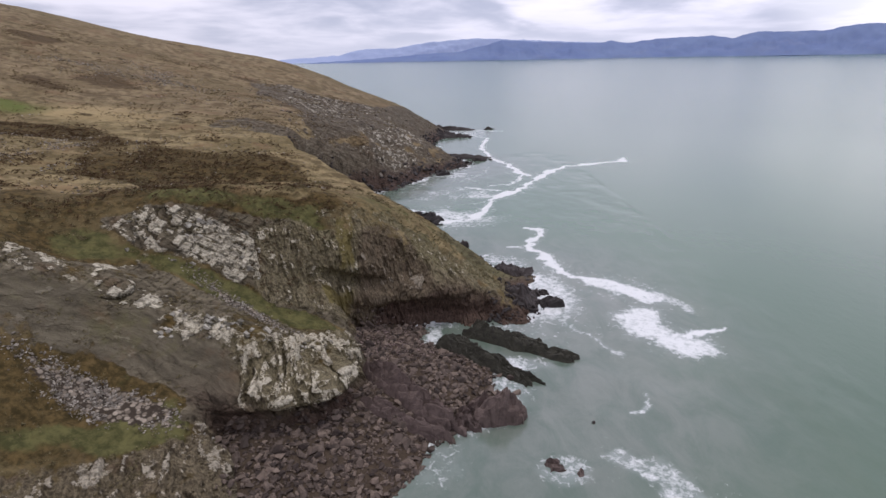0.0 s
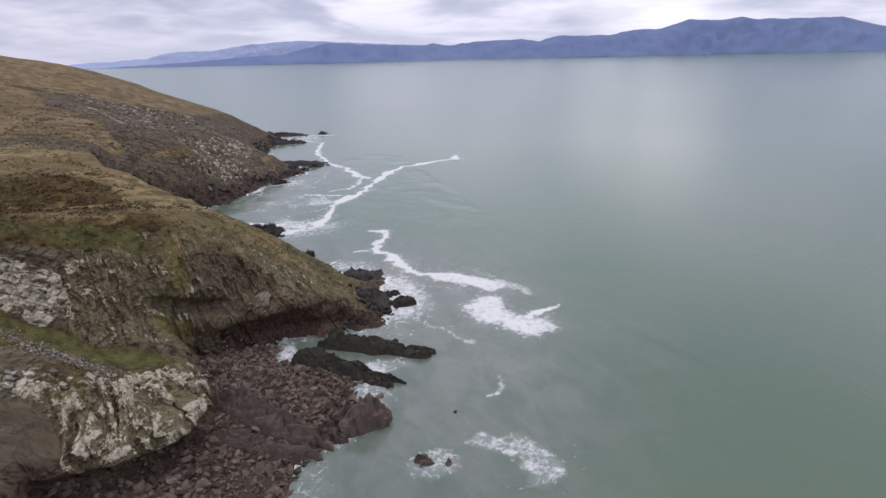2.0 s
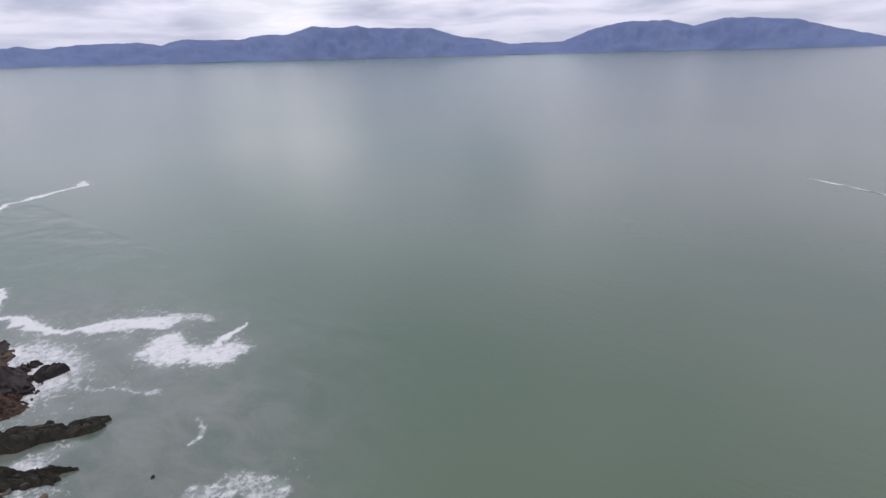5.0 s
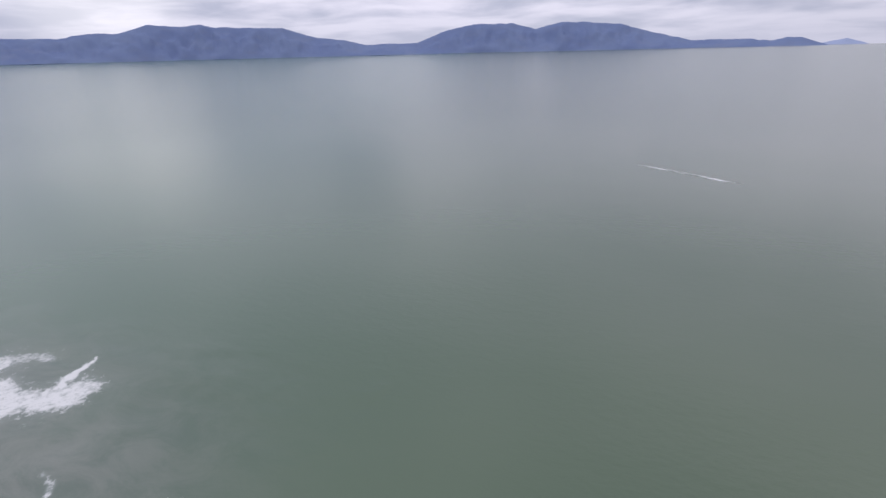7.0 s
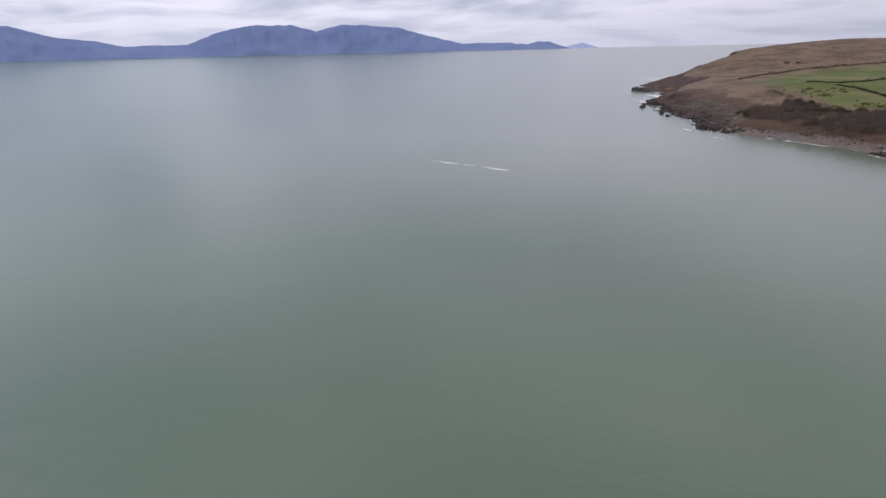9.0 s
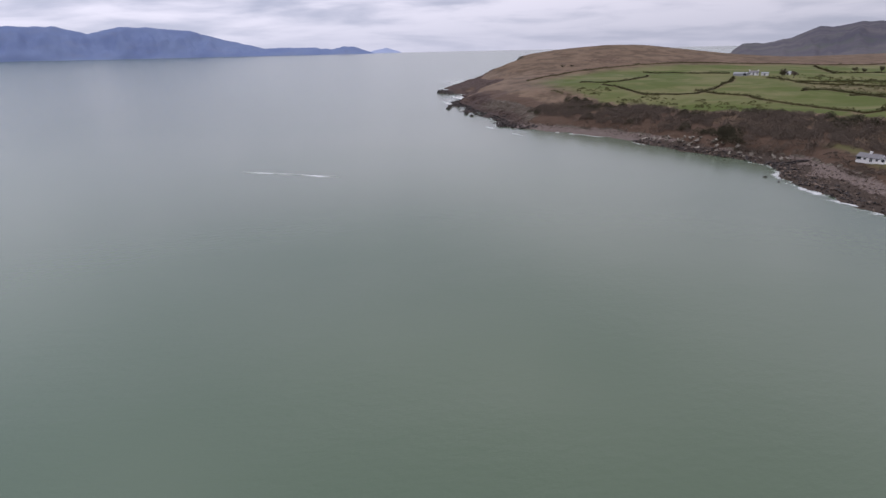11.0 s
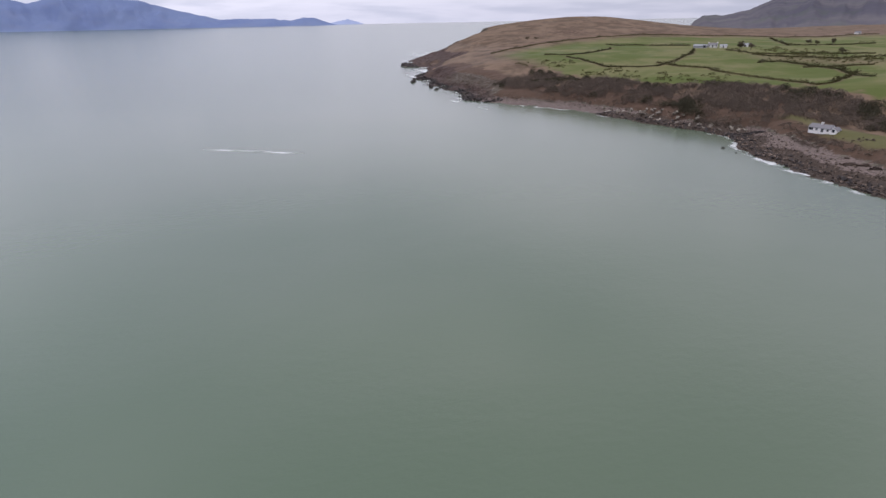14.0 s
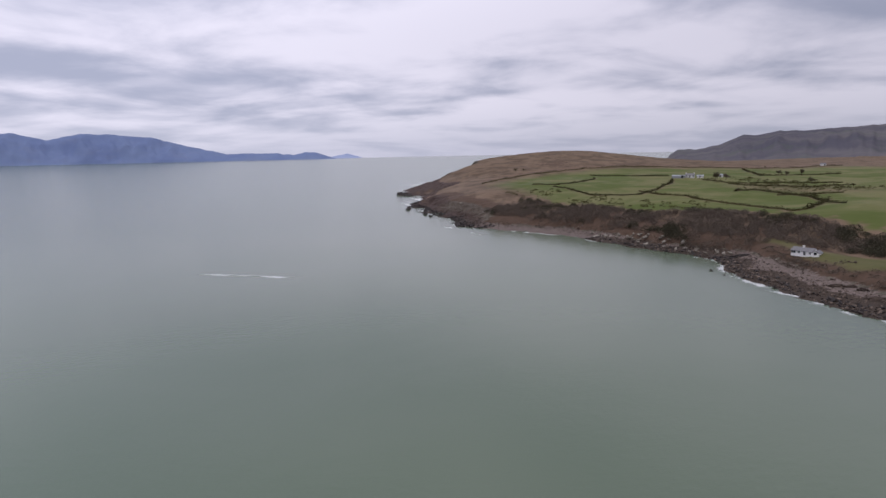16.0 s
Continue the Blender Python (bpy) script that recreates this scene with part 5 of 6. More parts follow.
# gorse and bare scrub on the bank between the fields and the shore
BANK = [(440, -188), (400, -190), (352, -180), (316, -193), (298, -200), (272, -210), (250, -215), (227, -217), (205, -215), (182, -224), (166, -230), (160, -233), (137, -232), (100, -233),
        (100, -266), (158, -266), (182, -268), (207, -271), (243, -270), (259, -246), (288, -240), (310, -236), (364, -234), (398, -229), (440, -214)]


def on_bank(x, y):
    return smooth(within(BANK, x, y) / 3 + 0.3) * (0.75 + 0.5 * fbm(x / 16, y / 16, octaves=2, seed=93))


def scrub_sizes(spots, tall):
    return [(x, y, s, s * tall) for x, y, s in spots]


greenery("scrub_thicket", scrub_sizes(scatter(1500, (95, 372, -272, -172), lambda x, y: on_bank(x, y) * (fbm(x / 22, y / 22, octaves=2, seed=94) < 0.18) * (1 - 0.85 * blob(x, y, 232, -222, 26, 9)), (1.3, 3.0), 301), 1.25),
         M_SCRUB, "bare brown winter scrub on the bank above the beach", "scrub", 302, kind="stuff", density=110, leaf=0.16)
greenery("gorse_thicket", scrub_sizes(scatter(460, (95, 385, -275, -172), lambda x, y: on_bank(x, y) * (fbm(x / 22, y / 22, octaves=2, seed=94) > 0.02), (1.4, 3.2), 303), 1.2),
         M_GORSE, "dark green gorse thicket on the bank", "gorse", 304, kind="stuff", density=95, leaf=0.18)
greenery("gorse_bushes", scrub_sizes(scatter(170, (250, 420, -300, -215), lambda x, y: smooth((within(GREEN, x, y) + 6) / 4) * smooth((46 - within(GREEN, x, y)) / 20) * (fbm(x / 12, y / 12, octaves=2, seed=96) > 0.05), (0.9, 2.0), 305), 0.8),
         M_OLIVE, "scattered gorse bushes at the foot of the fields", "gorse", 306, kind="stuff", density=60, leaf=0.20)
greenery("rough_pasture_bushes", scrub_sizes(scatter(260, (225, 420, -520, -370), lambda x, y: np.clip(blob(x, y, 285, -415, 62, 36) + 0.7 * blob(x, y, 350, -450, 40, 28), 0, 1), (0.8, 2.0), 307), 0.8),
         M_OLIVE, "rough pasture dotted with dark bushes", "bushes", 308, kind="stuff", density=40, leaf=0.24)
greenery("garden_shrubs", scrub_sizes(scatter(60, (112, 172, -232, -204), lambda x, y: np.clip(smooth(2 - abs(along([(166, -224), (150, -213), (128, -204), (112, -204)], x, y)) / 2.0) + 0.5 * blob(x, y, 128, -214, 8, 4), 0, 1), (0.6, 1.4), 309), 0.9),
         M_SCRUB, "low brown shrubs round the cottage garden", "shrubs", 310, kind="stuff", density=22, leaf=0.34)

greenery("bank_shrubs", scrub_sizes(scatter(240, (98, 182, -226, -196), lambda x, y: 0.8 * smooth((within(SHORE, x, y) - 19) / 3) * smooth((-within(LAWN, x, y) + 0.5) / 2) * (0.6 + 0.8 * fbm(x / 7, y / 7, octaves=2, seed=106)), (0.5, 1.5), 315), 0.7),
         M_SCRUB, "low bare shrubs on the bank between lawn and beach", "shrubs", 316, kind="stuff", density=60, leaf=0.16)


def tufts_keep(x, y):
    wx, wy = x + 5 * fbm(x / 18, y / 18, octaves=4, seed=23), y + 5 * fbm(x / 18, y / 18, octaves=4, seed=24)
    d = np.maximum(0.75 * patch(HEATHER, wx, wy, 6), 0.75 * patch(BRACKEN, wx, wy, 5))
    return np.clip(d + 0.55 * fbm(x / 14, y / 14, octaves=4, seed=21) - 0.06, 0, 1) * smooth((within(SHORE, x, y) - 10) / 5) * (1 - patch(STRAW, wx, wy, 6)) * 0.8


greenery("heather_tufts", scrub_sizes(scatter(3800, (-170, -10, 84, 240), tufts_keep, (0.35, 1.2), 311), 0.55), M_HEATHER, "dark brown heather tufts on the hillside", "heather", 312, kind="stuff", density=16, leaf=0.20)
greenery("hillside_grass", scrub_sizes(scatter(9000, (-230, -20, 98, 340), lambda x, y: 0.7 * (within(SHORE, x, y) > 12) * np.clip(0.35 + 1.0 * fbm(x / 9, y / 9, octaves=4, seed=107), 0, 1), (0.25, 0.85), 317), 0.5), M_MOOR_GRASS, "coarse tufts of brown and straw winter grass", "grass", 318, kind="stuff", density=10, leaf=0.24)
greenery("grass_tufts", scrub_sizes(scatter(4600, (-72, 20, 44, 136), lambda x, y: 0.6 * (within(SHORE, x, y) > 6) * np.clip(0.5 + 0.9 * fbm(x / 5, y / 5, octaves=3, seed=105), 0, 1) * smooth(-within(COVE_BEACH, x, y) / 3), (0.2, 0.6), 313), 0.5), M_TUFT, "olive and straw grass tufts on the cliff ledges", "grass", 314, kind="stuff", density=14, leaf=0.16)


# ---- loose stone ----
def beach_keep(x, y):
    return smooth((within(COVE_BEACH, x, y) + 1.2) / 1.5) * 0.9


def boulder_beach():
    """The cove's boulders: the large ones singly, the rest as one heap."""
    base = bpy.data.objects.new("boulder_beach", None)
    scene.collection.objects.link(base)
    base.location = (-8, 70, 0)
    tagged(base, "beach of broken brown boulders below the cliffs", "boulder beach", kind="structure")
    rnd = random.Random(41)
    meshes = [mesh_of("boulder", v, f, M_BOULDER) for v, f in STONES]
    spots = scatter(290, (-31, 12, 34, 96), beach_keep, (0.9, 2.2), 401)
    z = height_at([s[:2] for s in spots])
    for (x, y, s), zz in zip(spots, z):
        ob = new("boulder", meshes[rnd.randrange(len(meshes))])
        ob.parent = base
        ob.matrix_basis = Matrix.LocRotScale((x + 8, y - 70, max(zz, 0.0) + 0.12 * s), Euler((rnd.uniform(-0.5, 0.5), rnd.uniform(-0.5, 0.5), rnd.uniform(0, 6.28))), (s, s * rnd.uniform(0.75, 1), s * rnd.uniform(0.75, 1.15)))



boulder_beach()
heap("beach_stones", scatter(5200, (-32, 13, 34, 97), beach_keep, (0.35, 1.35), 402), M_BOULDER, "broken brown stones between the boulders", "stones", 403)
heap("beach_stones", scatter(1500, (-22, 2, 78, 96), lambda x, y: 0.9 * beach_keep(x, y) * blob(x, y, -10, 88, 11, 7), (0.2, 0.6), 426), M_PINK_STONE, "pinkish shingle at the head of the cove", "stones", 427)
heap("scree", scatter(2300, (-58, -28, 51, 64), lambda x, y: blob(x, y, -42, 57, 11, 3.0, -5) * (0.8 + 0.6 * fbm(x / 3, y / 3, octaves=2, seed=97)), (0.14, 0.52), 404), M_PALE_STONE, "pale grey scree on the slope below the rock rib", "scree", 405)
heap("scree", scatter(1100, (-48, -18, 74, 86), lambda x, y: blob(x, y, -32, 79.5, 12, 1.7, -22), (0.14, 0.5), 406), M_PALE_STONE, "pale broken stone along the grassy ledge", "scree", 407)
heap("scree", scatter(1500, (-140, -70, 112, 172), lambda x, y: 0.8 * blob(x, y, -106, 140, 24, 20) * (0.5 + 1.2 * fbm(x / 7, y / 7, octaves=3, seed=98)), (0.2, 0.7), 408), M_PALE_STONE, "scattered pale stones in the heather", "scree", 409)
heap("scree", scatter(1500, (-200, -105, 255, 312), lambda x, y: 0.8 * blob(x, y, -152, 283, 40, 24) * (0.4 + 1.2 * fbm(x / 9, y / 9, octaves=3, seed=99)), (0.3, 1.0), 410), M_PALE_STONE, "scattered grey stones high on the hillside", "scree", 411)
heap("hillside_stones", scatter(2200, (-140, -20, 95, 300), lambda x, y: 0.5 * (fbm(x / 14, y / 14, octaves=3, seed=101) > 0.25) * smooth((within(SHORE, x, y) - 12) / 10), (0.18, 0.7), 412), M_PALE_STONE, "loose pale stones showing through the turf", "stones", 413)


def cliff_blocks(name, count, area, keep, size, label, seed, mat, steep):
    """Squared blocks of bleached rock that stand out of a cliff face along its dipping beds."""
    rnd = random.Random(seed)
    spots = scatter(count, area, keep, size, seed + 1)
    x, y = np.array([s[0] for s in spots]), np.array([s[1] for s in spots])
    z, e = land(x, y)[0], 0.6
    gx, gy = (land(x + e, y)[0] - land(x - e, y)[0]) / (2 * e), (land(x, y + e)[0] - land(x, y - e)[0]) / (2 * e)
    k = np.sqrt(1 + gx * gx + gy * gy)
    verts, faces = [], []
    for i, (px, py, s) in enumerate(spots):
        a = np.array([[u * rnd.uniform(0.5, 1.15), v * rnd.uniform(0.6, 1.1), w * rnd.uniform(0.55, 1.15)] for w in (-1, 1) for v in (-1, 1) for u in (-1, 1)])
        a[:, 0] += 0.30 * a[:, 2]
        a = a * (0.5 * s * rnd.uniform(0.8, 1.5), 0.5 * s, 0.5 * s * rnd.uniform(0.5, 1.5))
        turn = np.array(Euler((radians(rnd.uniform(-12, 12)), radians(steep + rnd.uniform(-12, 12)), radians(-14 + rnd.uniform(-14, 14)))).to_matrix())
        out = -s * rnd.uniform(0.18, 0.42)
        verts.append(a @ turn.T + (px - out * gx[i] / k[i], py - out * gy[i] / k[i], z[i] + out / k[i]))
        faces.extend([[8 * i + q for q in f] for f in ((0, 2, 3, 1), (4, 5, 7, 6), (0, 1, 5, 4), (2, 6, 7, 3), (0, 4, 6, 2), (1, 3, 7, 5))])
    return tagged(new(name, mesh_of(name, np.concatenate(verts), faces, mat)), label, "rock", kind="stuff")


def knots(x, y, seed):
    return np.clip(0.5 + 1.3 * fbm(x / 4.5, y / 2.5, octaves=3, seed=seed), 0, 1)


cliff_blocks("cliff_blocks", 60, (-60, -24, 84, 98), lambda x, y: 0.9 * patch(PALE[1][0], x, y, 2.0) * knots(x, y, 111), (0.3, 0.9), "bleached jointed blocks standing out of the cliff wall", 431, M_BLEACHED, 40)
cliff_blocks("cliff_blocks", 70, (-47, -10, 62, 78), lambda x, y: 0.9 * patch(PALE[2][0], x, y, 2.0) * knots(x, y, 112), (0.3, 0.9), "bleached jointed blocks along the rock rib", 433, M_BLEACHED, 30)
cliff_blocks("cliff_blocks", 420, (-95, 0, 205, 350), lambda x, y: 0.6 * knots(x / 3, y / 3, 114) * patch(HEAD_ROCK, x, y, 6.0), (0.6, 1.9), "grey-brown blocks on the far cliffs", 437, M_GREY_BLOCK, 55)


def tide_rocks(x, y):
    return smooth(1.1 - abs(within(SHORE, x, y) - 1) / 7)


heap("shore_rocks", scatter(1900, (-55, 34, 196, 445), tide_rocks, (0.6, 2.8), 414), M_WET_ROCK, "black rocks along the foot of the far cliffs", "shore rocks", 415)
heap("shore_rocks", scatter(260, (8, 26, 96, 130), lambda x, y: 0.9 * tide_rocks(x, y), (0.5, 1.8), 416), M_WET_ROCK, "black rocks along the headland's foot", "shore rocks", 417)


def tide_east(x, y):
    return smooth(1 - abs(within(SHORE, x, y) - 4) / 6) * (0.7 + 0.6 * fbm(x / 15, y / 15, octaves=2, seed=103))


heap("shore_rocks", scatter(900, (80, 260, -215, -165), tide_east, (0.5, 2.0), 424), M_BOULDER, "brown rocks among the weed on the stony beach", "shore rocks", 425)
heap("shore_rocks", scatter(900, (80, 260, -215, -165), tide_east, (0.5, 2.0), 418), M_WET_ROCK, "dark weedy rocks along the stony beach", "shore rocks", 419)
heap("shore_rocks", scatter(1300, (330, 560, -215, -140), lambda x, y: smooth(1 - abs(within(SHORE, x, y) - 2) / 9), (0.7, 2.8), 420), M_WET_ROCK, "dark rocks below the east head", "shore rocks", 421)
heap("beach_stones", scatter(3000, (90, 420, -235, -160), lambda x, y: smooth(1 - abs(within(SHORE, x, y) - 12) / 8), (0.35, 1.1), 422), M_BOULDER, "pinkish grey stones on the upper beach", "stones", 423)


def slab(x, y, length, wide, thick, turn, tilt, rnd):
    """One bed of rock, broken along its edges, its upper edge tipped out of the beach."""
    bm, n = bmesh.new(), 9
    rows = []
    for i in range(n):
        u, narrow = i / (n - 1) - 0.5, 1 - 0.6 * abs(2 * i / (n - 1) - 1) ** 3
        a, b, c = (rnd.uniform(-0.14, 0.14) * wide for _ in range(3))
        lift = rnd.uniform(-0.12, 0.12)
        rows.append([bm.verts.new((u * length, v, w)) for v, w in ((-wide * narrow / 2 + a, -thick), (wide * narrow / 2 + b, -thick), (wide * narrow / 2 + b, lift), (c, lift + rnd.uniform(0, 0.1)), (-wide * narrow / 2 + a, lift))])
    for p, q in zip(rows, rows[1:]):
        for k in range(5):
            bm.faces.new((p[k], p[(k + 1) % 5], q[(k + 1) % 5], q[k]))
    bm.faces.new(rows[0][::-1])
    bm.faces.new(rows[-1])
    bmesh.ops.recalc_face_normals(bm, faces=bm.faces)
    ob = part("rock_ledge", bm, M_PALE_STONE)
    ob.matrix_world = pose(x, y, float(height_at([(x, y)])[0]) + 0.25, tilt, rnd.uniform(-6, 6), turn)
    return tagged(ob, "pale tilted ledge of bedded rock on the beach", "rock ledge", "beach ledges")


def ledges():
    """Pale tilted beds of rock that run out across the east beach."""
    rnd = random.Random(61)
    for i in range(46):
        t = i / 45
        x, y = 268 - 86 * t + rnd.uniform(-4, 4), -207 - 12 * t + rnd.uniform(-5, 4)
        slab(x, y, rnd.uniform(4, 10), rnd.uniform(0.9, 1.8), rnd.uniform(0.35, 0.7), rnd.uniform(-72, -34), rnd.uniform(14, 34), rnd)
    for i in range(7):
        x, y = 100 + 5.0 * i + rnd.uniform(-3, 3), -196 - 1.2 * i + rnd.uniform(-3, 3)
        crag("rock_ledge", x, y, 2.4, rnd.uniform(8, 13), rnd.uniform(1.4, 2.6), rnd.uniform(2.0, 2.6), rnd.uniform(14, 30), M_BOULDER,
             "brown bedded ledge below the lawn", "rock ledge", seed=80 + i, lean=0.5, group="beach ledges", detail=14)


ledges()

# a foam-topped ripple far out in the bay, and small breakers along the east shore
M_FOAM = plain("sea_foam", (0.70, 0.72, 0.73), 0.7, 0.12, 2.0, 0.2)


def ripple(name, line, half, high, label, seed):
    """A low swell crest that is just breaking, uneven and torn."""
    rnd = random.Random(seed)
    bm = bmesh.new()
    pts = along_line(line, 0.9, random.Random(seed), 0.0)
    d = Vector((line[-1][0] - line[0][0], line[-1][1] - line[0][1], 0)).normalized()
    side = Vector((-d.y, d.x, 0))
    pts.sort(key=lambda p: p[0] * d.x + p[1] * d.y)
    rows = []
    for i, (x, y) in enumerate(pts):
        gap = fbm(np.array([i * 0.16 + seed]), np.array([0.3]), octaves=3, seed=seed)[0]
        end = min(1.0, 6.0 * min(i, len(pts) - 1 - i) / len(pts))
        w = half * max(0.04, 0.55 + 0.8 * gap) * end
        c = Vector((x, y, 0)) + side * 0.5 * rnd.uniform(-half, half)
        rows.append([bm.verts.new(c + side * (u * w) + Vector((0, 0, 0.06 + high * (1 - abs(u)) * end - 0.10 * abs(u)))) for u in (-1, -0.4, 0.1, 0.5, 1)])
    for a, b in zip(rows, rows[1:]):
        for k in range(4):
            bm.faces.new((a[k], a[k + 1], b[k + 1], b[k]))
    return tagged(part(name, bm, M_FOAM, None, "", True), label, "wave", "breaking ripples")


ripple("wave_crest", [(260.5, 13.5), (253, 2), (245, -9.5), (238, -19), (233, -27)], 0.62, 0.25, "thin white crest of a ripple out in the bay", 3)
ripple("wave_crest", [(352, -143), (343, -146)], 0.5, 0.2, "short white breaker off the east shore", 4)
ripple("wave_crest", [(318, -147), (305, -149)], 0.5, 0.2, "short white breaker off the east shore", 5)


# ---- buildings ----
def box(bm, x0, x1, y0, y1, z0, z1):
    v = [bm.verts.new(p) for p in ((x0, y0, z0), (x1, y0, z0), (x1, y1, z0), (x0, y1, z0), (x0, y0, z1), (x1, y0, z1), (x1, y1, z1), (x0, y1, z1))]
    for f in ((3, 2, 1, 0), (4, 5, 6, 7), (0, 1, 5, 4), (1, 2, 6, 5), (2, 3, 7, 6), (3, 0, 4, 7)):
        bm.faces.new([v[i] for i in f])


def gabled(bm, length, depth, wall, ridge, x=0.0, y=0.0):
    """Walls with gables, along x."""
    a, b = length / 2, depth / 2
    pts = [(-a, -b, -0.8), (a, -b, -0.8), (a, b, -0.8), (-a, b, -0.8), (-a, -b, wall), (a, -b, wall), (a, b, wall), (-a, b, wall), (-a, 0, ridge), (a, 0, ridge)]
    v = [bm.verts.new((p[0] + x, p[1] + y, p[2])) for p in pts]
    for f in ((3, 2, 1, 0), (0, 1, 5, 4), (2, 3, 7, 6), (1, 2, 6, 9, 5), (3, 0, 4, 8, 7)):
        bm.faces.new([v[i] for i in f])


def roof_slabs(bm, length, depth, wall, ridge, over=0.3, thick=0.16, x=0.0, y=0.0):
    a, b = length / 2 + over * 0.6, depth / 2 + over
    drop = (ridge - wall) / (depth / 2) * over
    for s in (-1, 1):
        lo = [(-a, s * b, wall - drop), (a, s * b, wall - drop), (a, 0, ridge), (-a, 0, ridge)]
        v0 = [bm.verts.new((p[0] + x, p[1] + y, p[2] + 0.02)) for p in lo]
        v1 = [bm.verts.new((p[0] + x, p[1] + y, p[2] + thick)) for p in lo]
        for f in ((0, 1, 2, 3), (7, 6, 5, 4), (0, 4, 5, 1), (1, 5, 6, 2), (2, 6, 7, 3), (3, 7, 4, 0)):
            bm.faces.new([(v0 + v1)[i] for i in f])
    bmesh.ops.recalc_face_normals(bm, faces=bm.faces)


def dwelling(name, x, y, turn, length, depth, wall, ridge, label, windows, roof_mat=None, wall_mat=None, chimneys=(), wing=None, lift=0.0, group=""):
    """A low gabled house with windows, chimneys and perhaps a wing; its front faces -y."""
    z = float(height_at([(x, y)])[0]) + lift
    root = bpy.data.objects.new(name, None)
    scene.collection.objects.link(root)
    root.matrix_world = pose(x, y, z, 0, 0, turn)
    tagged(root, label, "house", group)
    roof_mat, wall_mat = roof_mat or M_ROOF, wall_mat or M_WALL
    bm = bmesh.new()
    gabled(bm, length, depth, wall, ridge)
    part("wall", bm, wall_mat, root)
    bm = bmesh.new()
    roof_slabs(bm, length, depth, wall, ridge)
    part("roof", bm, roof_mat, root)
    for cx in chimneys:
        bm = bmesh.new()
        box(bm, cx - 0.35, cx + 0.35, -0.3, 0.3, ridge - 0.5, ridge + 0.7)
        box(bm, cx - 0.42, cx + 0.42, -0.37, 0.37, ridge + 0.7, ridge + 0.8)
        part("chimney", bm, wall_mat, root)
    for wx, wz, ww, wh, front in windows:
        fy = -depth / 2 - 0.05 if front else depth / 2 + 0.05
        s = 1 if front else -1
        bm = bmesh.new()
        for a, b, c, d in ((-ww / 2 - .08, ww / 2 + .08, -.08, 0), (-ww / 2 - .08, ww / 2 + .08, wh, wh + .08), (-ww / 2 - .08, -ww / 2, 0, wh), (ww / 2, ww / 2 + .08, 0, wh), (-.03, .03, 0, wh)):
            box(bm, wx + a, wx + b, fy - 0.03, fy + 0.05, wz + c, wz + d)
        fr = part("window", bm, M_TRIM, root)
        bm = bmesh.new()
        box(bm, wx - ww / 2, wx + ww / 2, fy, fy + 0.045 * s, wz + 0.002, wz + wh - 0.002)
        part("pane", bm, M_GLASS, fr, "dark glass pane")
    if wing:
        wx, wy, wl, wd, ww, wr = wing
        bm = bmesh.new()
        gabled(bm, wl, wd, ww, wr)
        bmesh.ops.rotate(bm, verts=bm.verts, matrix=Matrix.Rotation(radians(90), 3, "Z"))
        bmesh.ops.translate(bm, verts=bm.verts, vec=(wx, wy, 0))
        part("wing_wall", bm, wall_mat, root)
        bm = bmesh.new()
        roof_slabs(bm, wl, wd, ww, wr, 0.2)
        bmesh.ops.rotate(bm, verts=bm.verts, matrix=Matrix.Rotation(radians(90), 3, "Z"))
        bmesh.ops.translate(bm, verts=bm.verts, vec=(wx, wy, 0))
        part("wing_roof", bm, roof_mat, root)
        bm = bmesh.new()
        box(bm, wx - 0.5, wx + 0.5, wy - wl / 2 - 0.06, wy - wl / 2 + 0.02, 0.6, 1.7)
        part("wing_window", bm, M_GLASS, root, "dark gable window")
    return root


dwelling("cottage", 147, -220, 190, 8.0, 4.6, 1.6, 2.75, "long white cottage with a grey slate roof above the beach",
         [(-3.1, 0.5, 1.6, 0.9, True), (-1.0, 0.6, 0.8, 0.8, True), (1.1, 0.05, 0.8, 1.55, True), (3.1, 0.6, 0.7, 0.75, True)], chimneys=(-0.3,), wing=(5.2, -0.8, 3.6, 2.4, 1.4, 2.3), lift=-0.1)
FARM_TURN = 222
dwelling("farmhouse", 401, -423, FARM_TURN, 8, 4.6, 2.3, 3.9, "white farmhouse among the fields", [(-3, 0.9, 0.9, 1.2, True), (0, 0.2, 0.9, 2.0, True), (3, 0.9, 0.9, 1.2, True)], chimneys=(-3.6, 3.6), group="farm")
dwelling("barn", 406, -413.5, FARM_TURN - 10, 11, 6, 1.8, 2.7, "long grey farm shed with a sheet roof", [(4, 0.1, 2.4, 2.4, True)], M_SHED, M_SHED, group="farm")
dwelling("outbuilding", 396.3, -431, FARM_TURN, 6, 4, 1.8, 2.8, "small white outbuilding beside the farmhouse", [(0, 0.1, 1.0, 1.8, True)], M_SHED, group="farm")
dwelling("outbuilding", 392, -451, FARM_TURN + 8, 7, 4, 1.8, 2.8, "low white shed with a pale roof", [(1, 0.1, 1.2, 1.8, True)], M_SHED, group="farm")
dwelling("distant_house", 520, -800, 215, 7, 4.5, 2.2, 3.8, "small white house far across the moor", [(2, 0.8, 1, 1.1, True)], group="far houses")


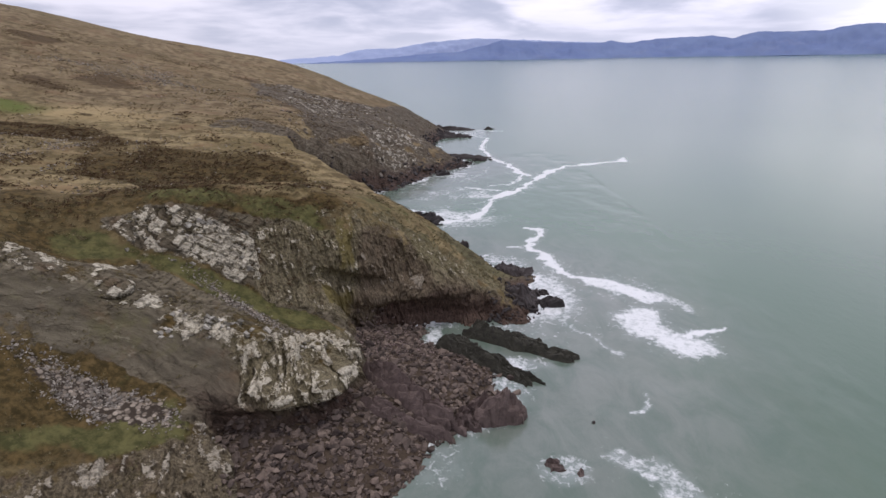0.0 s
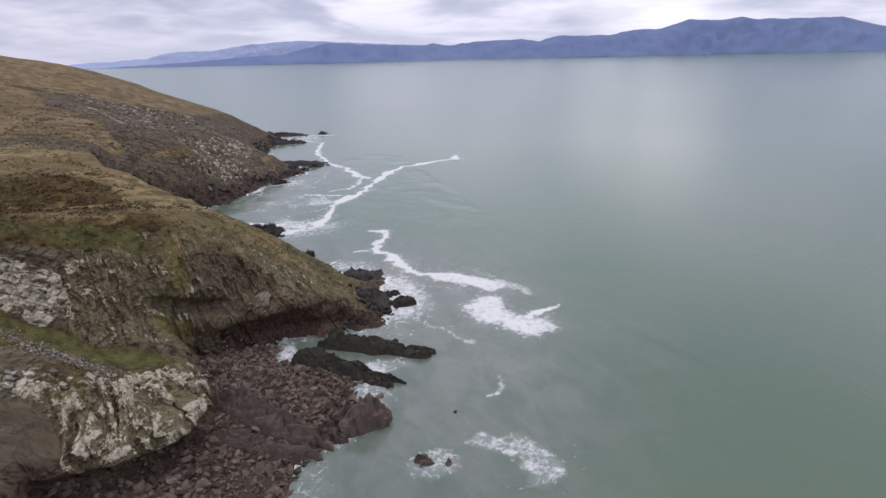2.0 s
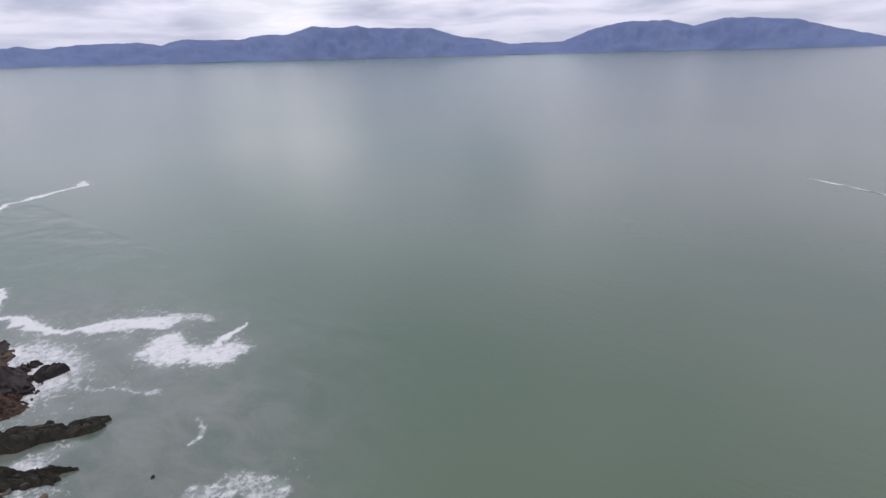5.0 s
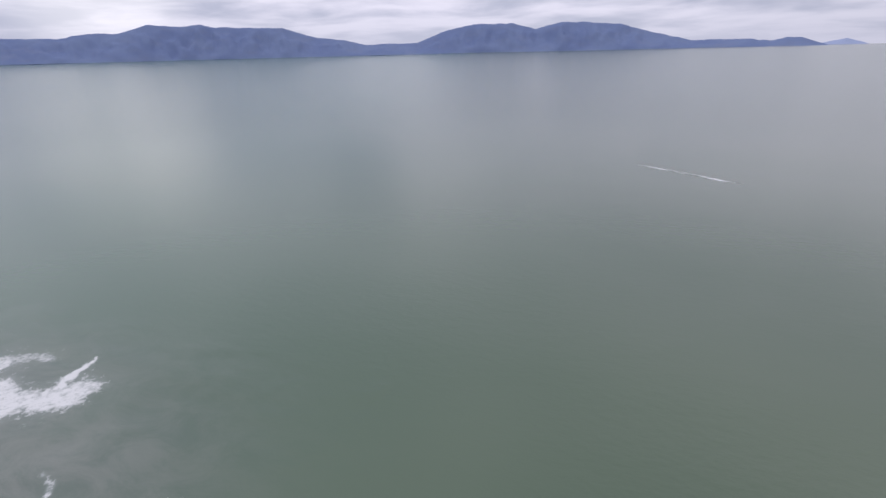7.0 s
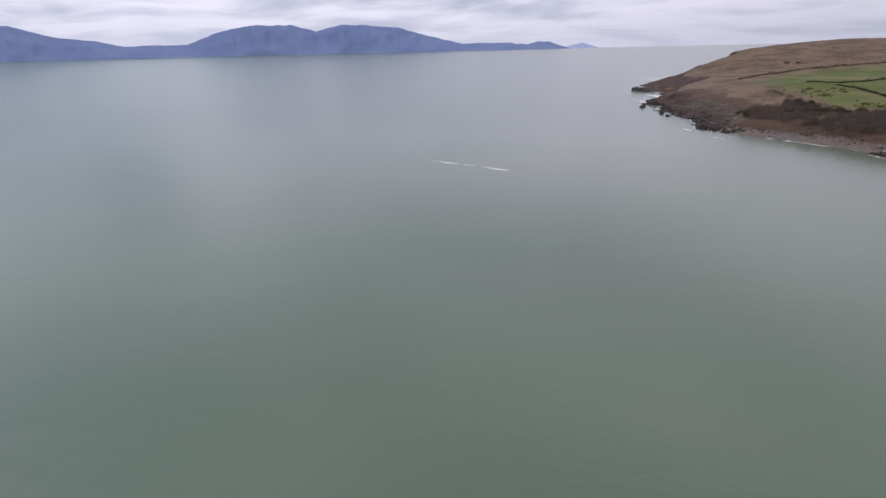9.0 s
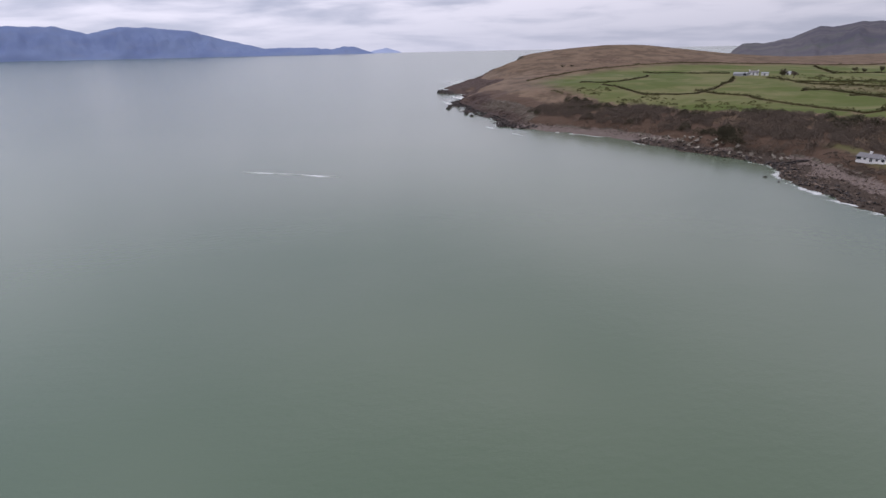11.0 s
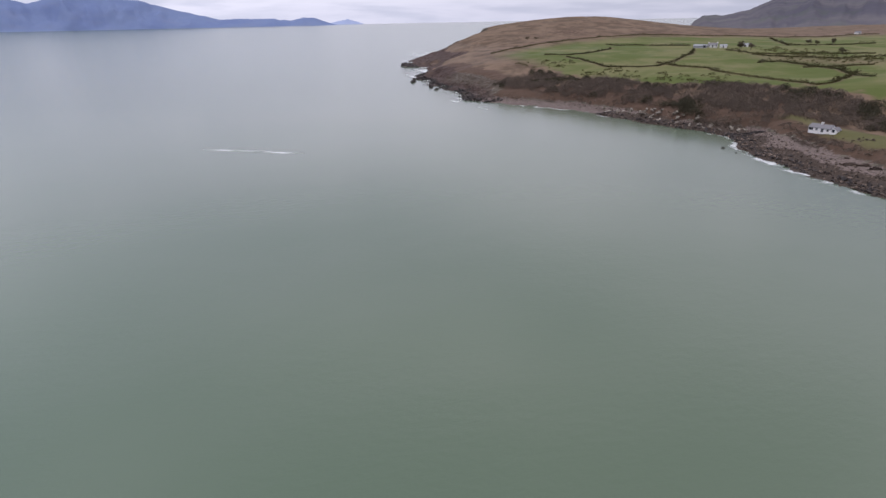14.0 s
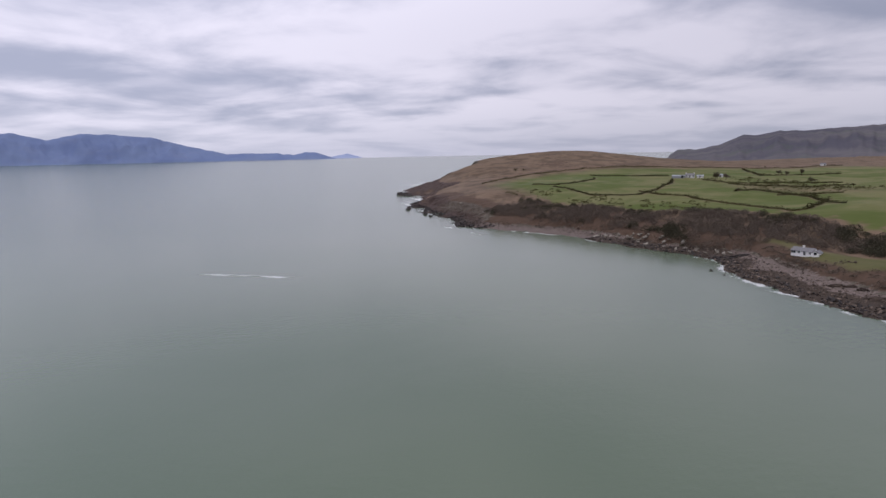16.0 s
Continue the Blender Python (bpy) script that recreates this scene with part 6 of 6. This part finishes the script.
def slipway():
    """Two dark rails that run down the stones from the cottage to the water."""
    rail = []
    for off in (0.0, 3.2):
        bm = bmesh.new()
        a, b = Vector((174.5 - off * 0.75, -222.5 + off * 0.4, 5.2)), Vector((181.5 - off * 0.75, -209.0 + off * 0.4, 0.5))
        d = (b - a)
        n = 12
        side = Vector((-d.y, d.x, 0)).normalized() * 0.35
        rows = []
        for i in range(n + 1):
            p = a + d * i / n
            p.z = max(float(height_at([(p.x, p.y)])[0]), 0.1)
            rows.append([bm.verts.new(p + side * s + Vector((0, 0, h))) for s, h in ((-1, -0.3), (-1, 0.55), (1, 0.55), (1, -0.3))])
        for r0, r1 in zip(rows, rows[1:]):
            for k in range(3):
                bm.faces.new((r0[k], r0[k + 1], r1[k + 1], r1[k]))
        bmesh.ops.recalc_face_normals(bm, faces=bm.faces)
        rail.append(bm)
    root = bpy.data.objects.new("slipway", None)
    scene.collection.objects.link(root)
    tagged(root, "old slipway of two dark kerbs down the beach", "slipway")
    for bm in rail:
        part("kerb", bm, M_WET_ROCK, root)


slipway()


# ---- trees ----
def tree(x, y, high, spread, seed, label, mat, group=""):
    rnd = random.Random(seed)
    z = float(height_at([(x, y)])[0]) - 0.2
    root = bpy.data.objects.new("tree", None)
    scene.collection.objects.link(root)
    root.location = (x, y, z)
    tagged(root, label, "tree", group)
    bm = bmesh.new()
    ends = []

    def limb(a, b, ra, rb):
        d = (b - a).normalized()
        s = d.orthogonal().normalized()
        t = d.cross(s)
        lo = [bm.verts.new(a + (s * math.cos(q) + t * math.sin(q)) * ra) for q in (0, 1.257, 2.513, 3.77, 5.027)]
        hi = [bm.verts.new(b + (s * math.cos(q) + t * math.sin(q)) * rb) for q in (0, 1.257, 2.513, 3.77, 5.027)]
        for i in range(5):
            bm.faces.new((lo[i], lo[(i + 1) % 5], hi[(i + 1) % 5], hi[i]))

    top = Vector((rnd.uniform(-0.6, 0.6), rnd.uniform(-0.6, 0.6), high * 0.45))
    limb(Vector((0, 0, 0)), top, 0.05 * high, 0.03 * high)
    for k in range(9):
        q = k * 0.698 * 3 + rnd.uniform(-0.3, 0.3)
        s = rnd.uniform(0.35, 1.0) * spread
        e = Vector((math.cos(q) * s, math.sin(q) * s, high * rnd.uniform(0.55, 0.95)))
        start = top * rnd.uniform(0.6, 1.0)
        mid = start.lerp(e, 0.55) + Vector((0, 0, 0.06 * high))
        limb(start, mid, 0.02 * high, 0.012 * high)
        limb(mid, e, 0.012 * high, 0.004 * high)
        ends += [mid, e]
    part("trunk", bm, M_BARK, root)
    r = np.random.RandomState(seed)
    v = np.concatenate([clump(r, e.x, e.y, e.z - 0.1 * high, spread * 0.45, spread * 0.45, high * 0.2, 42, 0.045 * high) for e in ends])
    crown = new("crown", mesh_of("crown", v, np.arange(len(v)).reshape(-1, 4), mat))
    crown.parent = root


tree(372, -424, 7.9, 2.6, 71, "dark leafy tree beside the farm", M_TREE, "farm trees")
tree(366, -430, 6.5, 2.4, 72, "bare brown tree beside the farm", M_SCRUB, "farm trees")
tree(379, -434, 5.8, 2.2, 73, "bare brown tree beside the farm", M_SCRUB, "farm trees")
tree(388, -530, 6.5, 2.4, 74, "lone dark tree on a field bank", M_TREE, "field trees")
tree(384, -536, 5.0, 2.0, 75, "lone dark tree on a field bank", M_TREE, "field trees")
tree(382, -556, 7.2, 1.9, 76, "lone dark tree on a field bank", M_TREE, "field trees")
tree(300, -450, 5.8, 3.0, 77, "dark tree in the rough pasture", M_TREE, "field trees")
tree(292, -356, 2.9, 1.9, 78, "small dark thorn tree on a hedge", M_TREE, "field trees")
tree(600, -342, 4.3, 3.2, 79, "wind-bent thorn on the moor wall", M_TREE, "moor thorns")
tree(596, -352, 3.6, 2.7, 80, "wind-bent thorn on the moor wall", M_TREE, "moor thorns")
